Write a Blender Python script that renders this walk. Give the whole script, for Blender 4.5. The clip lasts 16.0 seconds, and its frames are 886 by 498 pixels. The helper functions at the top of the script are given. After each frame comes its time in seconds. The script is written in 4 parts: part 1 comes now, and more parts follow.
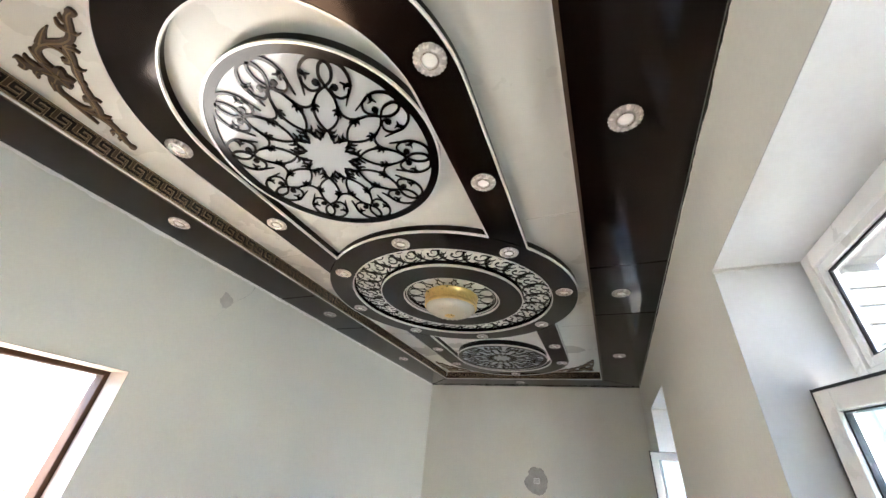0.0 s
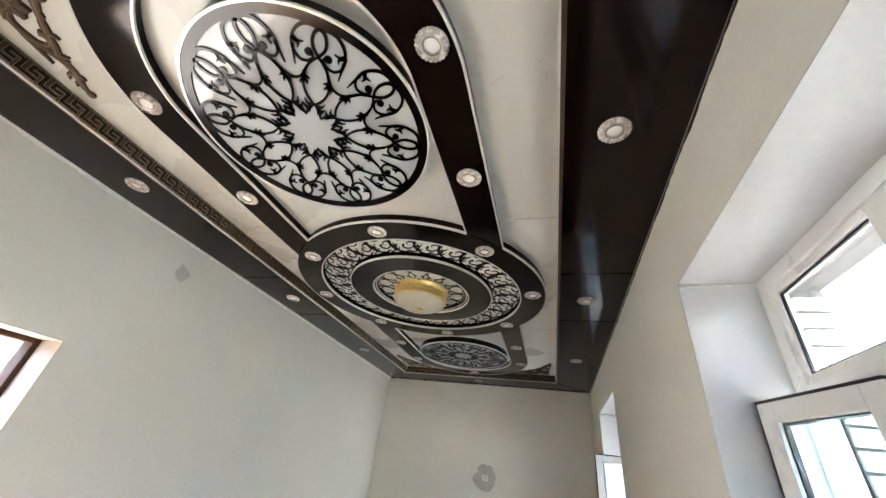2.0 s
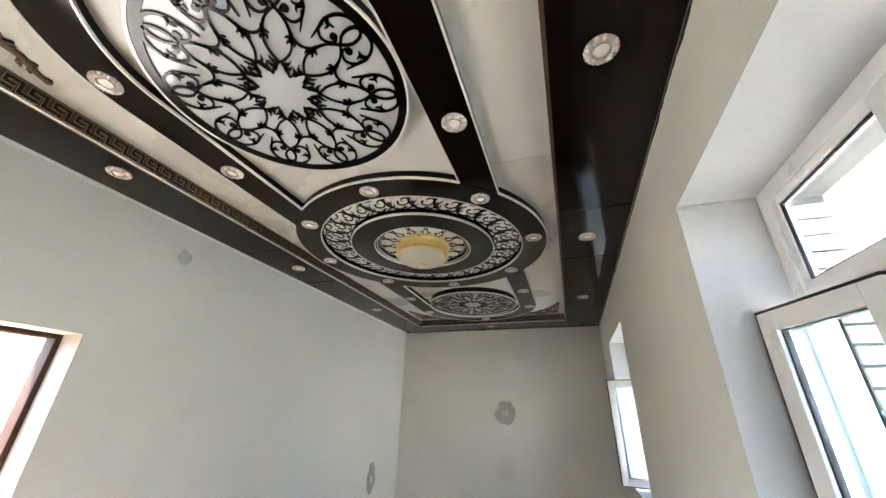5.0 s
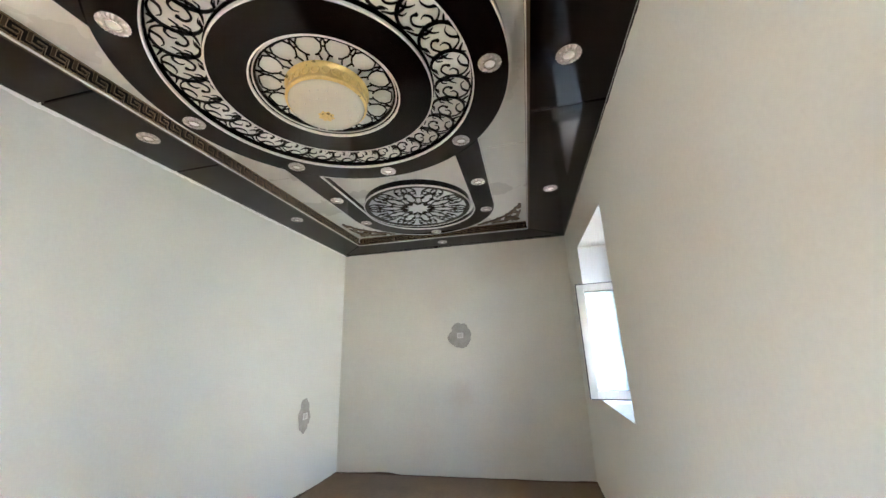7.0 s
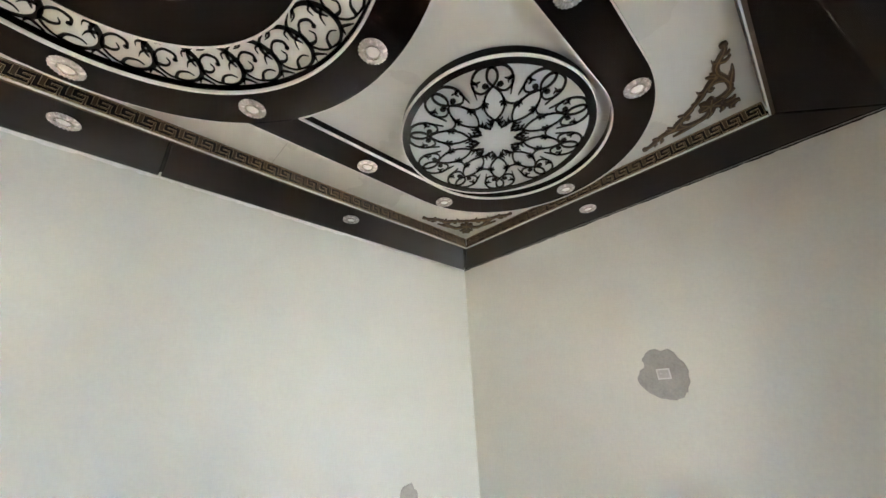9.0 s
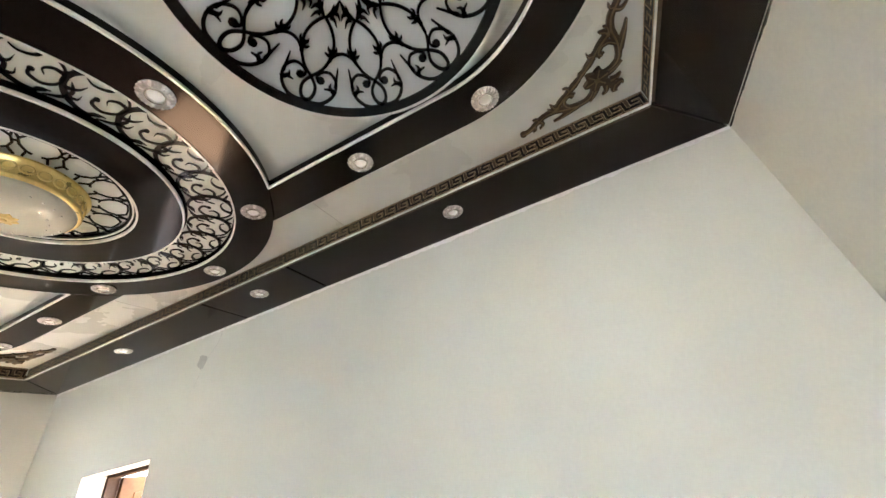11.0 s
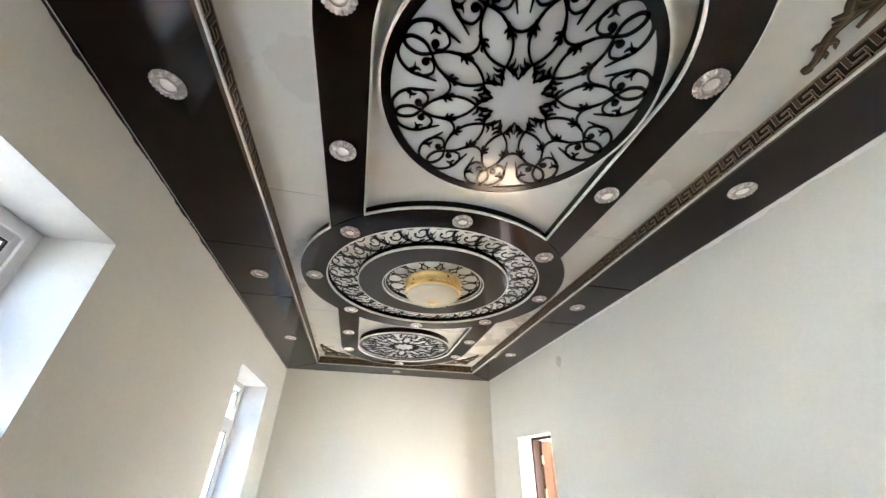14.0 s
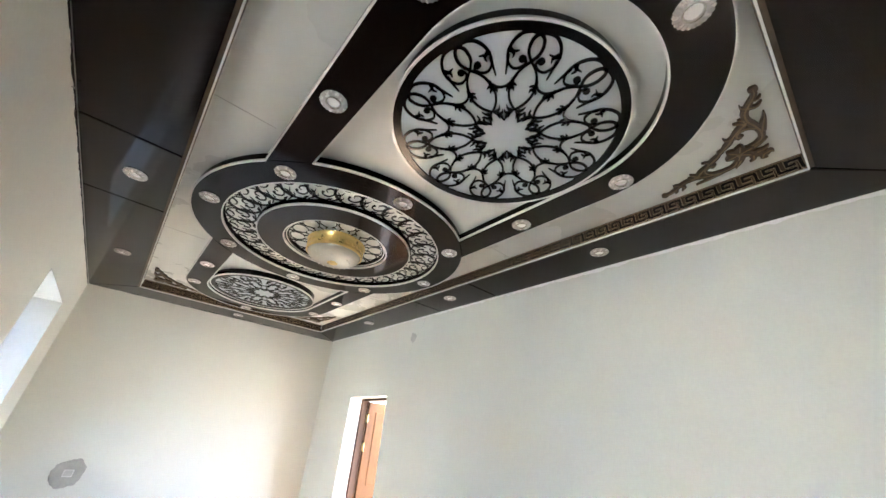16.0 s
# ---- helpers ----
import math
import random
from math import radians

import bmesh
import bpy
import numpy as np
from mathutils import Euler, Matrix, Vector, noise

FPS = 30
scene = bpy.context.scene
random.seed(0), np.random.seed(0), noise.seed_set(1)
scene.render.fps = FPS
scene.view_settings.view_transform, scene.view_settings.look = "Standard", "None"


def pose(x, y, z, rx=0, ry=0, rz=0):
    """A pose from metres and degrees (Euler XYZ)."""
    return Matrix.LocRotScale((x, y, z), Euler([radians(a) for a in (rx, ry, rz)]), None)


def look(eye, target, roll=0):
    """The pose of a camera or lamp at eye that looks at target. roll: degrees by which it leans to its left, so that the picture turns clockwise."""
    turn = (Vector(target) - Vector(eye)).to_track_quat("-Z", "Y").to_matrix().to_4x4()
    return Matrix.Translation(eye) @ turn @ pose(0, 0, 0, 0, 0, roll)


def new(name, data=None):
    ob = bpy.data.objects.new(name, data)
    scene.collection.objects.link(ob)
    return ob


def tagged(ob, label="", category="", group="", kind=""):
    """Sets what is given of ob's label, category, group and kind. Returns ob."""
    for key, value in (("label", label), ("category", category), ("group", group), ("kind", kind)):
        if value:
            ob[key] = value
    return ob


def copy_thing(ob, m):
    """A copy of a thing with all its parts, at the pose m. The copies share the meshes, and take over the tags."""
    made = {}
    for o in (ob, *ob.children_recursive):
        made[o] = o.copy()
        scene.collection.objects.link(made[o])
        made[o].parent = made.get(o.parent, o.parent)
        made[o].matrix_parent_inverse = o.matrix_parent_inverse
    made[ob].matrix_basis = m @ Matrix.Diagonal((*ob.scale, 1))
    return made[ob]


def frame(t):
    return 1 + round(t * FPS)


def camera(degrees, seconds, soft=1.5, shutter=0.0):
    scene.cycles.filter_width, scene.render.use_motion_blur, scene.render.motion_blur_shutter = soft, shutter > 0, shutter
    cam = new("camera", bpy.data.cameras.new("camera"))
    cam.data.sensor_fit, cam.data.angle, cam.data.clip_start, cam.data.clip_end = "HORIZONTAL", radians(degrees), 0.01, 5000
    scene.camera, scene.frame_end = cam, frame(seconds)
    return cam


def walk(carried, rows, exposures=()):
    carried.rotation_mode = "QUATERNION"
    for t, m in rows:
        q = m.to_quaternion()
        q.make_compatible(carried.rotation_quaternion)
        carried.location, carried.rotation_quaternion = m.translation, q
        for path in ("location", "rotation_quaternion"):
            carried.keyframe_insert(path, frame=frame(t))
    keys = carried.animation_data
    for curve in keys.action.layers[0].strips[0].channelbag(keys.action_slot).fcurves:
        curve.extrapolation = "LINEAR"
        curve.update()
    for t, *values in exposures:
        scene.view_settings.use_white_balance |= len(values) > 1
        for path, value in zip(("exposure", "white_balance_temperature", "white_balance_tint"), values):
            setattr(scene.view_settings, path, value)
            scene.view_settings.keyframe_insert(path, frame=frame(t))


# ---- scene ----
cam = camera(102.7, 16.0)

PATH = [
    (0, (1.171, -2.755, 1.742), (0.44, -1.217, 2.791), 6.2),
    (0.5, (1.186, -2.704, 1.737), (0.59, -1.089, 2.756), 6.5),
    (1, (1.143, -2.72, 1.737), (0.476, -1.131, 2.751), 4.7),
    (1.5, (1.114, -2.736, 1.737), (0.594, -1.128, 2.808), 4.3),
    (2, (1.111, -2.747, 1.728), (0.547, -1.142, 2.779), 8.6),
    (2.5, (1.136, -2.764, 1.741), (0.405, -1.226, 2.791), 7.9),
    (3, (1.201, -2.756, 1.743), (0.501, -1.219, 2.815), 5.5),
    (3.2, (1.206, -2.752, 1.751), (0.456, -1.225, 2.802), 5.1),
    (5.3, (1.137, -2.694, 1.703), (0.565, -0.936, 2.466), 0.6),
    (5.5, (1.132, -2.673, 1.681), (0.571, -0.884, 2.376), -0.3),
    (6, (1.085, -2.49, 1.628), (0.579, -0.603, 2.059), 0.0),
    (6.5, (1.126, -2.065, 1.586), (0.674, -0.185, 2.097), -4.5),
    (7, (1.046, -1.624, 1.534), (0.627, 0.254, 2.081), -2.0),
    (7.5, (1.047, -1.122, 1.556), (0.689, 0.741, 2.189), -5.7),
    (8, (1.055, -0.605, 1.617), (0.295, 1.077, 2.386), -4.8),
    (8.2, (1.042, -0.41, 1.609), (0.156, 1.193, 2.411), -4.7),
    (10.3, (0.696, 1.707, 1.565), (-1.094, 1.945, 2.424), -7.0),
    (10.5, (0.608, 1.868, 1.583), (-1.157, 1.865, 2.523), -9.2),
    (11, (0.389, 2.172, 1.637), (-1.22, 1.596, 2.675), -10.9),
    (11.3, (0.39, 2.309, 1.614), (-0.731, 0.969, 2.587), -13.2),
    (11.5, (0.394, 2.361, 1.639), (-0.421, 0.768, 2.532), -15.2),
    (12, (0.598, 2.493, 1.673), (0.299, 0.743, 2.594), -6.2),
    (12.5, (0.654, 2.599, 1.698), (0.319, 0.858, 2.623), -0.6),
    (13, (0.476, 2.703, 1.707), (0.09, 1.014, 2.707), 0.3),
    (13.5, (0.389, 2.731, 1.713), (-0.017, 1.082, 2.768), -1.0),
    (14, (0.484, 2.732, 1.715), (0.14, 1.067, 2.768), 1.1),
    (14.5, (0.669, 2.706, 1.707), (0.022, 1.056, 2.634), 1.3),
    (15, (0.787, 2.768, 1.677), (-0.022, 1.197, 2.614), 0.5),
    (15.5, (0.925, 2.77, 1.675), (-0.095, 1.362, 2.663), 0.2),
    (16, (1.035, 2.703, 1.671), (-0.09, 1.341, 2.608), 5.1),
]
EXPOSURES = [(t, stops, kelvin, 9) for t, stops, kelvin in ((0, 5.5, 5960), (0.5, 5.32, 5990), (1, 5.44, 6010), (2, 5.38, 6030), (4.5, 5.36, 6030), (6, 5.24, 6060), (6.8, 5.76, 6000), (8, 5.9, 5960), (10.5, 5.86, 6280), (11.5, 5.84, 6150), (12.5, 5.72, 6080), (13.5, 5.98, 6000), (14.5, 6.0, 5920), (16, 5.82, 5950))]
scene.cycles.max_bounces, scene.cycles.diffuse_bounces = 16, 12
walk(cam, [(t, look(eye, target, roll)) for t, eye, target, roll in PATH], EXPOSURES)

# ---- world and sun ----
SUN_ELEVATION, SUN_AZIMUTH = 65, 258  # degrees; azimuth clockwise from +y
world = bpy.data.worlds.new("sky")
world.use_nodes = True
scene.world = world
sky = world.node_tree.nodes.new("ShaderNodeTexSky")
sky.sky_type, sky.sun_disc = "NISHITA", False
sky.dust_density, sky.ozone_density = 2.2, 1.0
sky.sun_elevation, sky.sun_rotation = radians(SUN_ELEVATION), radians(SUN_AZIMUTH)
background = world.node_tree.nodes["Background"]
background.inputs["Strength"].default_value = 0.15
world.node_tree.links.new(sky.outputs["Color"], background.inputs["Color"])
sun = new("sun", bpy.data.lights.new("sun", "SUN"))
sun.data.energy, sun.data.angle, sun.data.color = 4.0, radians(0.5), (1.0, 0.985, 0.96)
az, el = radians(SUN_AZIMUTH), radians(SUN_ELEVATION)
to_sun = Vector((math.sin(az) * math.cos(el), math.cos(az) * math.cos(el), math.sin(el)))
sun.matrix_world = look(to_sun * 40, (0, 0, 0))

# ---- measures of the room ----
WEST, EAST, NORTH, SOUTH = -1.622, 1.667, 3.285, -3.292
HIGH = 3.0            # underside of the dark border
RECESS = 3.105        # underside of the white panels
STRIP = 3.046         # underside of the dark strips
INX, INY = 1.175, 2.84  # inner edge of the border
R_OUT, R_IN = 1.09, 0.885
ARM_OUT, ARM_IN, BEND = 0.825, 0.608, 1.975
MEDAL_Y, MEDAL_R = 1.865, 0.572
SILL, HEAD = 1.03, 2.564
GROUND = -0.16


# ---- materials ----
def surface(name, base, rough=0.5, metal=0.0, vary=0.12, coarse=1.5, fine=40.0, bump=0.15, depth=0.004, spec=0.5,
            wear=None, rough_vary=0.1, per_object=0.0):
    """A procedural paint: base colour with coarse clouds and fine grain, uneven gloss and fine relief."""
    m = bpy.data.materials.new(name)
    m.use_nodes = True
    n, l = m.node_tree.nodes, m.node_tree.links
    b = n["Principled BSDF"]
    geo = n.new("ShaderNodeTexCoord")
    big, small = n.new("ShaderNodeTexNoise"), n.new("ShaderNodeTexNoise")
    for tex, scale, detail in ((big, coarse, 5), (small, fine, 4)):
        tex.inputs["Scale"].default_value, tex.inputs["Detail"].default_value = scale, detail
        l.new(geo.outputs["Object"], tex.inputs["Vector"])
    mixed = n.new("ShaderNodeMix")
    mixed.data_type = "FLOAT"
    mixed.inputs[0].default_value = 0.35
    l.new(big.outputs["Fac"], mixed.inputs[2]), l.new(small.outputs["Fac"], mixed.inputs[3])
    ramp = n.new("ShaderNodeValToRGB")
    lo = [c * (1 - vary) for c in base] if wear is None else wear
    hi = [min(1, c * (1 + vary * 0.6)) for c in base]
    ramp.color_ramp.elements[0].position, ramp.color_ramp.elements[1].position = 0.3, 0.68
    ramp.color_ramp.elements[0].color, ramp.color_ramp.elements[1].color = (*lo, 1), (*hi, 1)
    l.new(mixed.outputs[0], ramp.inputs["Fac"])
    out = ramp.outputs["Color"]
    if per_object:
        info, hsv, sums = n.new("ShaderNodeObjectInfo"), n.new("ShaderNodeHueSaturation"), n.new("ShaderNodeMapRange")
        sums.inputs[3].default_value, sums.inputs[4].default_value = 1 - per_object, 1 + per_object
        l.new(info.outputs["Random"], sums.inputs[0])
        l.new(sums.outputs[0], hsv.inputs["Value"]), l.new(out, hsv.inputs["Color"])
        out = hsv.outputs["Color"]
    l.new(out, b.inputs["Base Color"])
    rr = n.new("ShaderNodeMapRange")
    rr.inputs[3].default_value, rr.inputs[4].default_value = max(0.02, rough - rough_vary), min(1, rough + rough_vary)
    l.new(big.outputs["Fac"], rr.inputs[0]), l.new(rr.outputs[0], b.inputs["Roughness"])
    b.inputs["Metallic"].default_value, b.inputs["Specular IOR Level"].default_value = metal, spec
    if bump:
        bp = n.new("ShaderNodeBump")
        bp.inputs["Strength"].default_value, bp.inputs["Distance"].default_value = bump, depth
        l.new(mixed.outputs[0], bp.inputs["Height"]), l.new(bp.outputs["Normal"], b.inputs["Normal"])
    return m


def clear(name, tint, rough=0.0, ior=1.45):
    m = bpy.data.materials.new(name)
    m.use_nodes = True
    b = m.node_tree.nodes["Principled BSDF"]
    b.inputs["Base Color"].default_value = (*tint, 1)
    b.inputs["Transmission Weight"].default_value, b.inputs["Roughness"].default_value, b.inputs["IOR"].default_value = 1.0, rough, ior
    return m


PLASTER = surface("plaster", (0.755, 0.752, 0.685), 0.75, vary=0.06, coarse=0.8, fine=55, bump=0.12, depth=0.003, spec=0.3)
PLASTER_EDGE = surface("raw_plaster_edge", (0.92, 0.91, 0.88), 0.9, vary=0.14, coarse=8, fine=60, bump=0.5)
FOOT = surface("dark_brown_plaster_foot", (0.13, 0.085, 0.05), 0.9, vary=0.4, coarse=6, fine=50, bump=0.4)
MORTAR = surface("grey_mortar", (0.42, 0.40, 0.36), 0.9, vary=0.25, coarse=9, fine=70, bump=0.5, depth=0.003)
OLD_MORTAR = surface("light_filler", (0.56, 0.55, 0.51), 0.9, vary=0.12, coarse=12, fine=70, bump=0.4, depth=0.003)
REVEAL = surface("grey_white_reveal_skim", (0.56, 0.56, 0.55), 0.6, vary=0.06, coarse=3, fine=40, bump=0.2)
DOOR_REVEAL = surface("cream_raw_plaster", (0.52, 0.46, 0.40), 0.8, vary=0.10, coarse=4, fine=50, bump=0.3)
FLOORING = surface("dusty_brown_screed", (0.22, 0.15, 0.092), 0.85, vary=0.22, coarse=1.6, fine=25, bump=0.3, spec=0.3)
CREAM = surface("satin_white_panel", (0.65, 0.65, 0.60), 0.28, vary=0.03, coarse=2, fine=15, bump=0.03, rough_vary=0.05)
DARK = surface("glossy_dark_brown_panel", (0.0052, 0.0024, 0.0016), 0.11, vary=0.12, coarse=2, fine=30, bump=0.02, rough_vary=0.04, spec=0.24)
DARK.node_tree.nodes["Principled BSDF"].inputs["Specular Tint"].default_value = (1.0, 0.82, 0.74, 1)
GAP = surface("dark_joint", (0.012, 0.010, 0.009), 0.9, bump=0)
BEAD = surface("silver_white_bead", (0.84, 0.82, 0.78), 0.22, metal=0.15, vary=0.05, bump=0.02)
FILIGREE = surface("dark_brown_filigree", (0.0040, 0.0022, 0.0016), 0.15, vary=0.3, coarse=6, fine=60, bump=0.03, spec=0.28, rough_vary=0.05)
ACRYLIC = surface("cool_white_acrylic", (0.48, 0.505, 0.515), 0.07, vary=0.02, coarse=2, bump=0.0, rough_vary=0.04)
BRONZE = surface("dark_bronze_relief", (0.075, 0.047, 0.026), 0.42, metal=0.35, vary=0.4, coarse=14, fine=80, bump=0.2, depth=0.003)
BRONZE_LIGHT = surface("rubbed_bronze_edge", (0.21, 0.145, 0.075), 0.38, metal=0.5, vary=0.35, coarse=20, bump=0.15)
KEY_DARK = surface("key_frieze_ground", (0.008, 0.005, 0.0035), 0.4, vary=0.3, coarse=8, bump=0.05, spec=0.15)
KEY_BRONZE = surface("key_frieze_bronze", (0.075, 0.050, 0.030), 0.5, metal=0.0, vary=0.3, coarse=8, bump=0.05, spec=0.15)
KEY_GOLD = surface("key_frieze_gold", (0.48, 0.35, 0.20), 0.35, metal=0.15, vary=0.25, coarse=10, bump=0.05)
GOLD = surface("polished_gold", (0.80, 0.60, 0.24), 0.30, metal=0.6, vary=0.2, coarse=14, fine=90, bump=0.1)
BOWL = surface("milky_lamp_glass", (0.74, 0.70, 0.58), 0.22, vary=0.07, coarse=7, fine=120, bump=0.10, depth=0.002)
CRYSTAL = surface("cut_crystal", (0.60, 0.55, 0.51), 0.26, metal=0.15, vary=0.3, coarse=45, fine=150, bump=0.3, depth=0.002, spec=0.9)
STUD = surface("glass_stud", (0.78, 0.75, 0.66), 0.12, vary=0.04, coarse=20, bump=0.0)
LENS = surface("frosted_lens", (0.80, 0.77, 0.73), 0.3, vary=0.05, coarse=20, bump=0.05)
CHROME = surface("chrome_trim", (0.66, 0.63, 0.60), 0.15, metal=0.9, vary=0.1, bump=0.02)
UPVC = surface("white_upvc", (0.80, 0.80, 0.79), 0.3, vary=0.03, coarse=4, bump=0.03)
RUBBER = surface("black_rubber", (0.02, 0.02, 0.022), 0.6, vary=0.2, bump=0.05)
GLASS = clear("window_glass", (0.97, 0.985, 0.98))
# tint dims the overbright jamb seen through the open casements
GLASS_LEAF = clear("tinted_casement_glass", (0.80, 0.88, 0.90))
WOOD = surface("brown_door_wood", (0.085, 0.036, 0.012), 0.65, vary=0.3, coarse=3, fine=60, bump=0.12, spec=0.12)
WOOD_DARK = surface("dark_door_frame_wood", (0.075, 0.042, 0.026), 0.65, vary=0.3, coarse=4, fine=60, bump=0.12, spec=0.08)
BRICK = surface("pale_brick", (0.50, 0.46, 0.38), 0.85, vary=0.12, coarse=14, fine=90, bump=0.5, depth=0.003, per_object=0.06)
JOINT = surface("grey_brick_joint", (0.075, 0.073, 0.07), 0.95, vary=0.2, coarse=10, bump=0.5)
EARTH = surface("sandy_ground", (0.19, 0.165, 0.135), 0.95, vary=0.25, coarse=0.8, fine=12, bump=0.5, depth=0.02)
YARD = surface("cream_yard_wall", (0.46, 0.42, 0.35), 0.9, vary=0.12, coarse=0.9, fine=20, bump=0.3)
# lighter than YARD, so that the added east wall bounces more sun indoors
BOUNCE_WHITE = surface("bounce_wall_white", (0.84, 0.79, 0.70), 0.9, vary=0.08, coarse=0.9, fine=20, bump=0.3)
PLASTIC = surface("white_plastic", (0.78, 0.77, 0.74), 0.35, vary=0.04, coarse=10, bump=0.02)
LEAF = surface("green_leaf", (0.085, 0.14, 0.045), 0.55, vary=0.35, coarse=4, fine=30, bump=0.1)
BARK = surface("grey_bark", (0.16, 0.12, 0.09), 0.9, vary=0.3, coarse=9, fine=50, bump=0.5)


def stained(m, spots):
    """Adds faint brown blots of uneven outline: (place, radius, colour, strength)."""
    n, l = m.node_tree.nodes, m.node_tree.links
    b = n["Principled BSDF"]
    out = b.inputs["Base Color"].links[0].from_socket
    co = n.new("ShaderNodeTexCoord")
    for place, radius, colour, strength in spots:
        wob = n.new("ShaderNodeTexNoise")
        wob.inputs["Scale"].default_value, wob.inputs["Detail"].default_value = 5.0, 4
        l.new(co.outputs["Object"], wob.inputs["Vector"])
        far = n.new("ShaderNodeVectorMath")
        far.operation = "DISTANCE"
        far.inputs[1].default_value = place
        l.new(co.outputs["Object"], far.inputs[0])
        add = n.new("ShaderNodeMath")
        add.operation = "MULTIPLY_ADD"
        add.inputs[1].default_value = -radius * 1.2
        l.new(wob.outputs["Fac"], add.inputs[0]), l.new(far.outputs["Value"], add.inputs[2])
        fall = n.new("ShaderNodeMapRange")
        fall.interpolation_type = "SMOOTHSTEP"
        fall.inputs[1].default_value, fall.inputs[2].default_value = -radius * 0.5, radius * 0.6
        fall.inputs[3].default_value, fall.inputs[4].default_value = strength, 0.0
        l.new(add.outputs[0], fall.inputs[0])
        mix = n.new("ShaderNodeMix")
        mix.data_type = "RGBA"
        mix.inputs[7].default_value = (*colour, 1)
        l.new(fall.outputs[0], mix.inputs[0]), l.new(out, mix.inputs[6])
        out = mix.outputs[2]
    l.new(out, b.inputs["Base Color"])
    return m


PLASTER_N = stained(surface("stained_plaster", (0.755, 0.737, 0.655), 0.75, vary=0.08, coarse=0.9, fine=55, bump=0.12, depth=0.003, spec=0.3),
                    [((0.12, NORTH, 0.95), 0.22, (0.60, 0.50, 0.40), 0.35), ((0.75, NORTH, 2.75), 0.5, (0.66, 0.58, 0.46), 0.3), ((-0.1, NORTH, 2.2), 0.3, (0.70, 0.62, 0.5), 0.22)])

# ---- small builders ----
def part(name, bm, material, parent=None, label="", smooth=False):
    me = bpy.data.meshes.new(name)
    bmesh.ops.recalc_face_normals(bm, faces=bm.faces)
    bm.to_mesh(me)
    bm.free()
    me.materials.append(material)
    if smooth:
        for p in me.polygons:
            p.use_smooth = True
    ob = new(name, me)
    if parent is not None:
        ob.parent = parent
    if label:
        tagged(ob, label)
    return ob


def thing(name, m, label, category, group="", kind=""):
    ob = new(name)
    ob.matrix_world = m
    ob.empty_display_size = 0.05
    return tagged(ob, label, category, group, kind)


def block(bm, a, b, m=None):
    """An axis-aligned block from corner a to corner b."""
    co = [Vector((x, y, z)) for x in (a[0], b[0]) for y in (a[1], b[1]) for z in (a[2], b[2])]
    v = [bm.verts.new(m @ c if m else c) for c in co]
    for f in ((0, 1, 3, 2), (4, 6, 7, 5), (0, 4, 5, 1), (2, 3, 7, 6), (0, 2, 6, 4), (1, 5, 7, 3)):
        bm.faces.new([v[i] for i in f])


def soft_block(bm, a, b, edge=0.004, m=None):
    """A block with small bevelled edges."""
    tmp = bmesh.new()
    block(tmp, a, b, m)
    bmesh.ops.recalc_face_normals(tmp, faces=tmp.faces)
    bmesh.ops.bevel(tmp, geom=list(tmp.edges), offset=edge, segments=2, affect="EDGES", profile=0.5)
    me = bpy.data.meshes.new("tmp")
    tmp.to_mesh(me)
    tmp.free()
    bm.from_mesh(me)
    bpy.data.meshes.remove(me)


def band(bm, a, b, z0, z1, closed=False, skip_top=False):
    """A flat strip between the plan lines a and b, from height z0 to z1."""
    n = len(a)
    rows = [[bm.verts.new((p[0], p[1], z)) for p in line] for line, z in ((a, z0), (b, z0), (b, z1), (a, z1))]
    for i in range(n if closed else n - 1):
        j = (i + 1) % n
        for k in range(4):
            if skip_top and k == 2:
                continue
            p, q = rows[k], rows[(k + 1) % 4]
            bm.faces.new((p[i], p[j], q[j], q[i]))
    if not closed:
        for i in (0, n - 1):
            bm.faces.new([r[i] for r in rows])


def arc(r, a0, a1, n, c=(0, 0)):
    return [(c[0] + r * math.cos(radians(a0 + (a1 - a0) * i / n)), c[1] + r * math.sin(radians(a0 + (a1 - a0) * i / n))) for i in range(n + 1)]


def ring(r, n=96, c=(0, 0)):
    return arc(r, 0, 360 - 360 / n, n - 1, c)


def smooth_line(pts, n=6):
    """A Catmull-Rom curve through the points."""
    p = [Vector(q) for q in pts]
    p = [2 * p[0] - p[1]] + p + [2 * p[-1] - p[-2]]
    out = []
    for i in range(1, len(p) - 2):
        for k in range(n):
            t = k / n
            out.append(0.5 * (2 * p[i] + (p[i + 1] - p[i - 1]) * t + (2 * p[i - 1] - 5 * p[i] + 4 * p[i + 1] - p[i + 2]) * t * t
                              + (3 * p[i] - p[i - 1] - 3 * p[i + 1] + p[i + 2]) * t ** 3))
    return out + [p[-2]]


def stroke(bm, pts, w, z0, z1, n=6, taper=None):
    """A raised ribbon of width w along a plan curve; taper(s) scales the width along it."""
    line = smooth_line(pts, n) if n else [Vector(q) for q in pts]
    left, right = [], []
    last = len(line) - 1
    for i, p in enumerate(line):
        d = (line[min(i + 1, last)] - line[max(i - 1, 0)])
        if d.length < 1e-7:
            d = Vector((1, 0))
        d.normalize()
        s = Vector((-d.y, d.x)) * (w * 0.5 * (taper(i / last) if taper else 1))
        left.append(p + s), right.append(p - s)
    band(bm, left, right, z0, z1, skip_top=True)


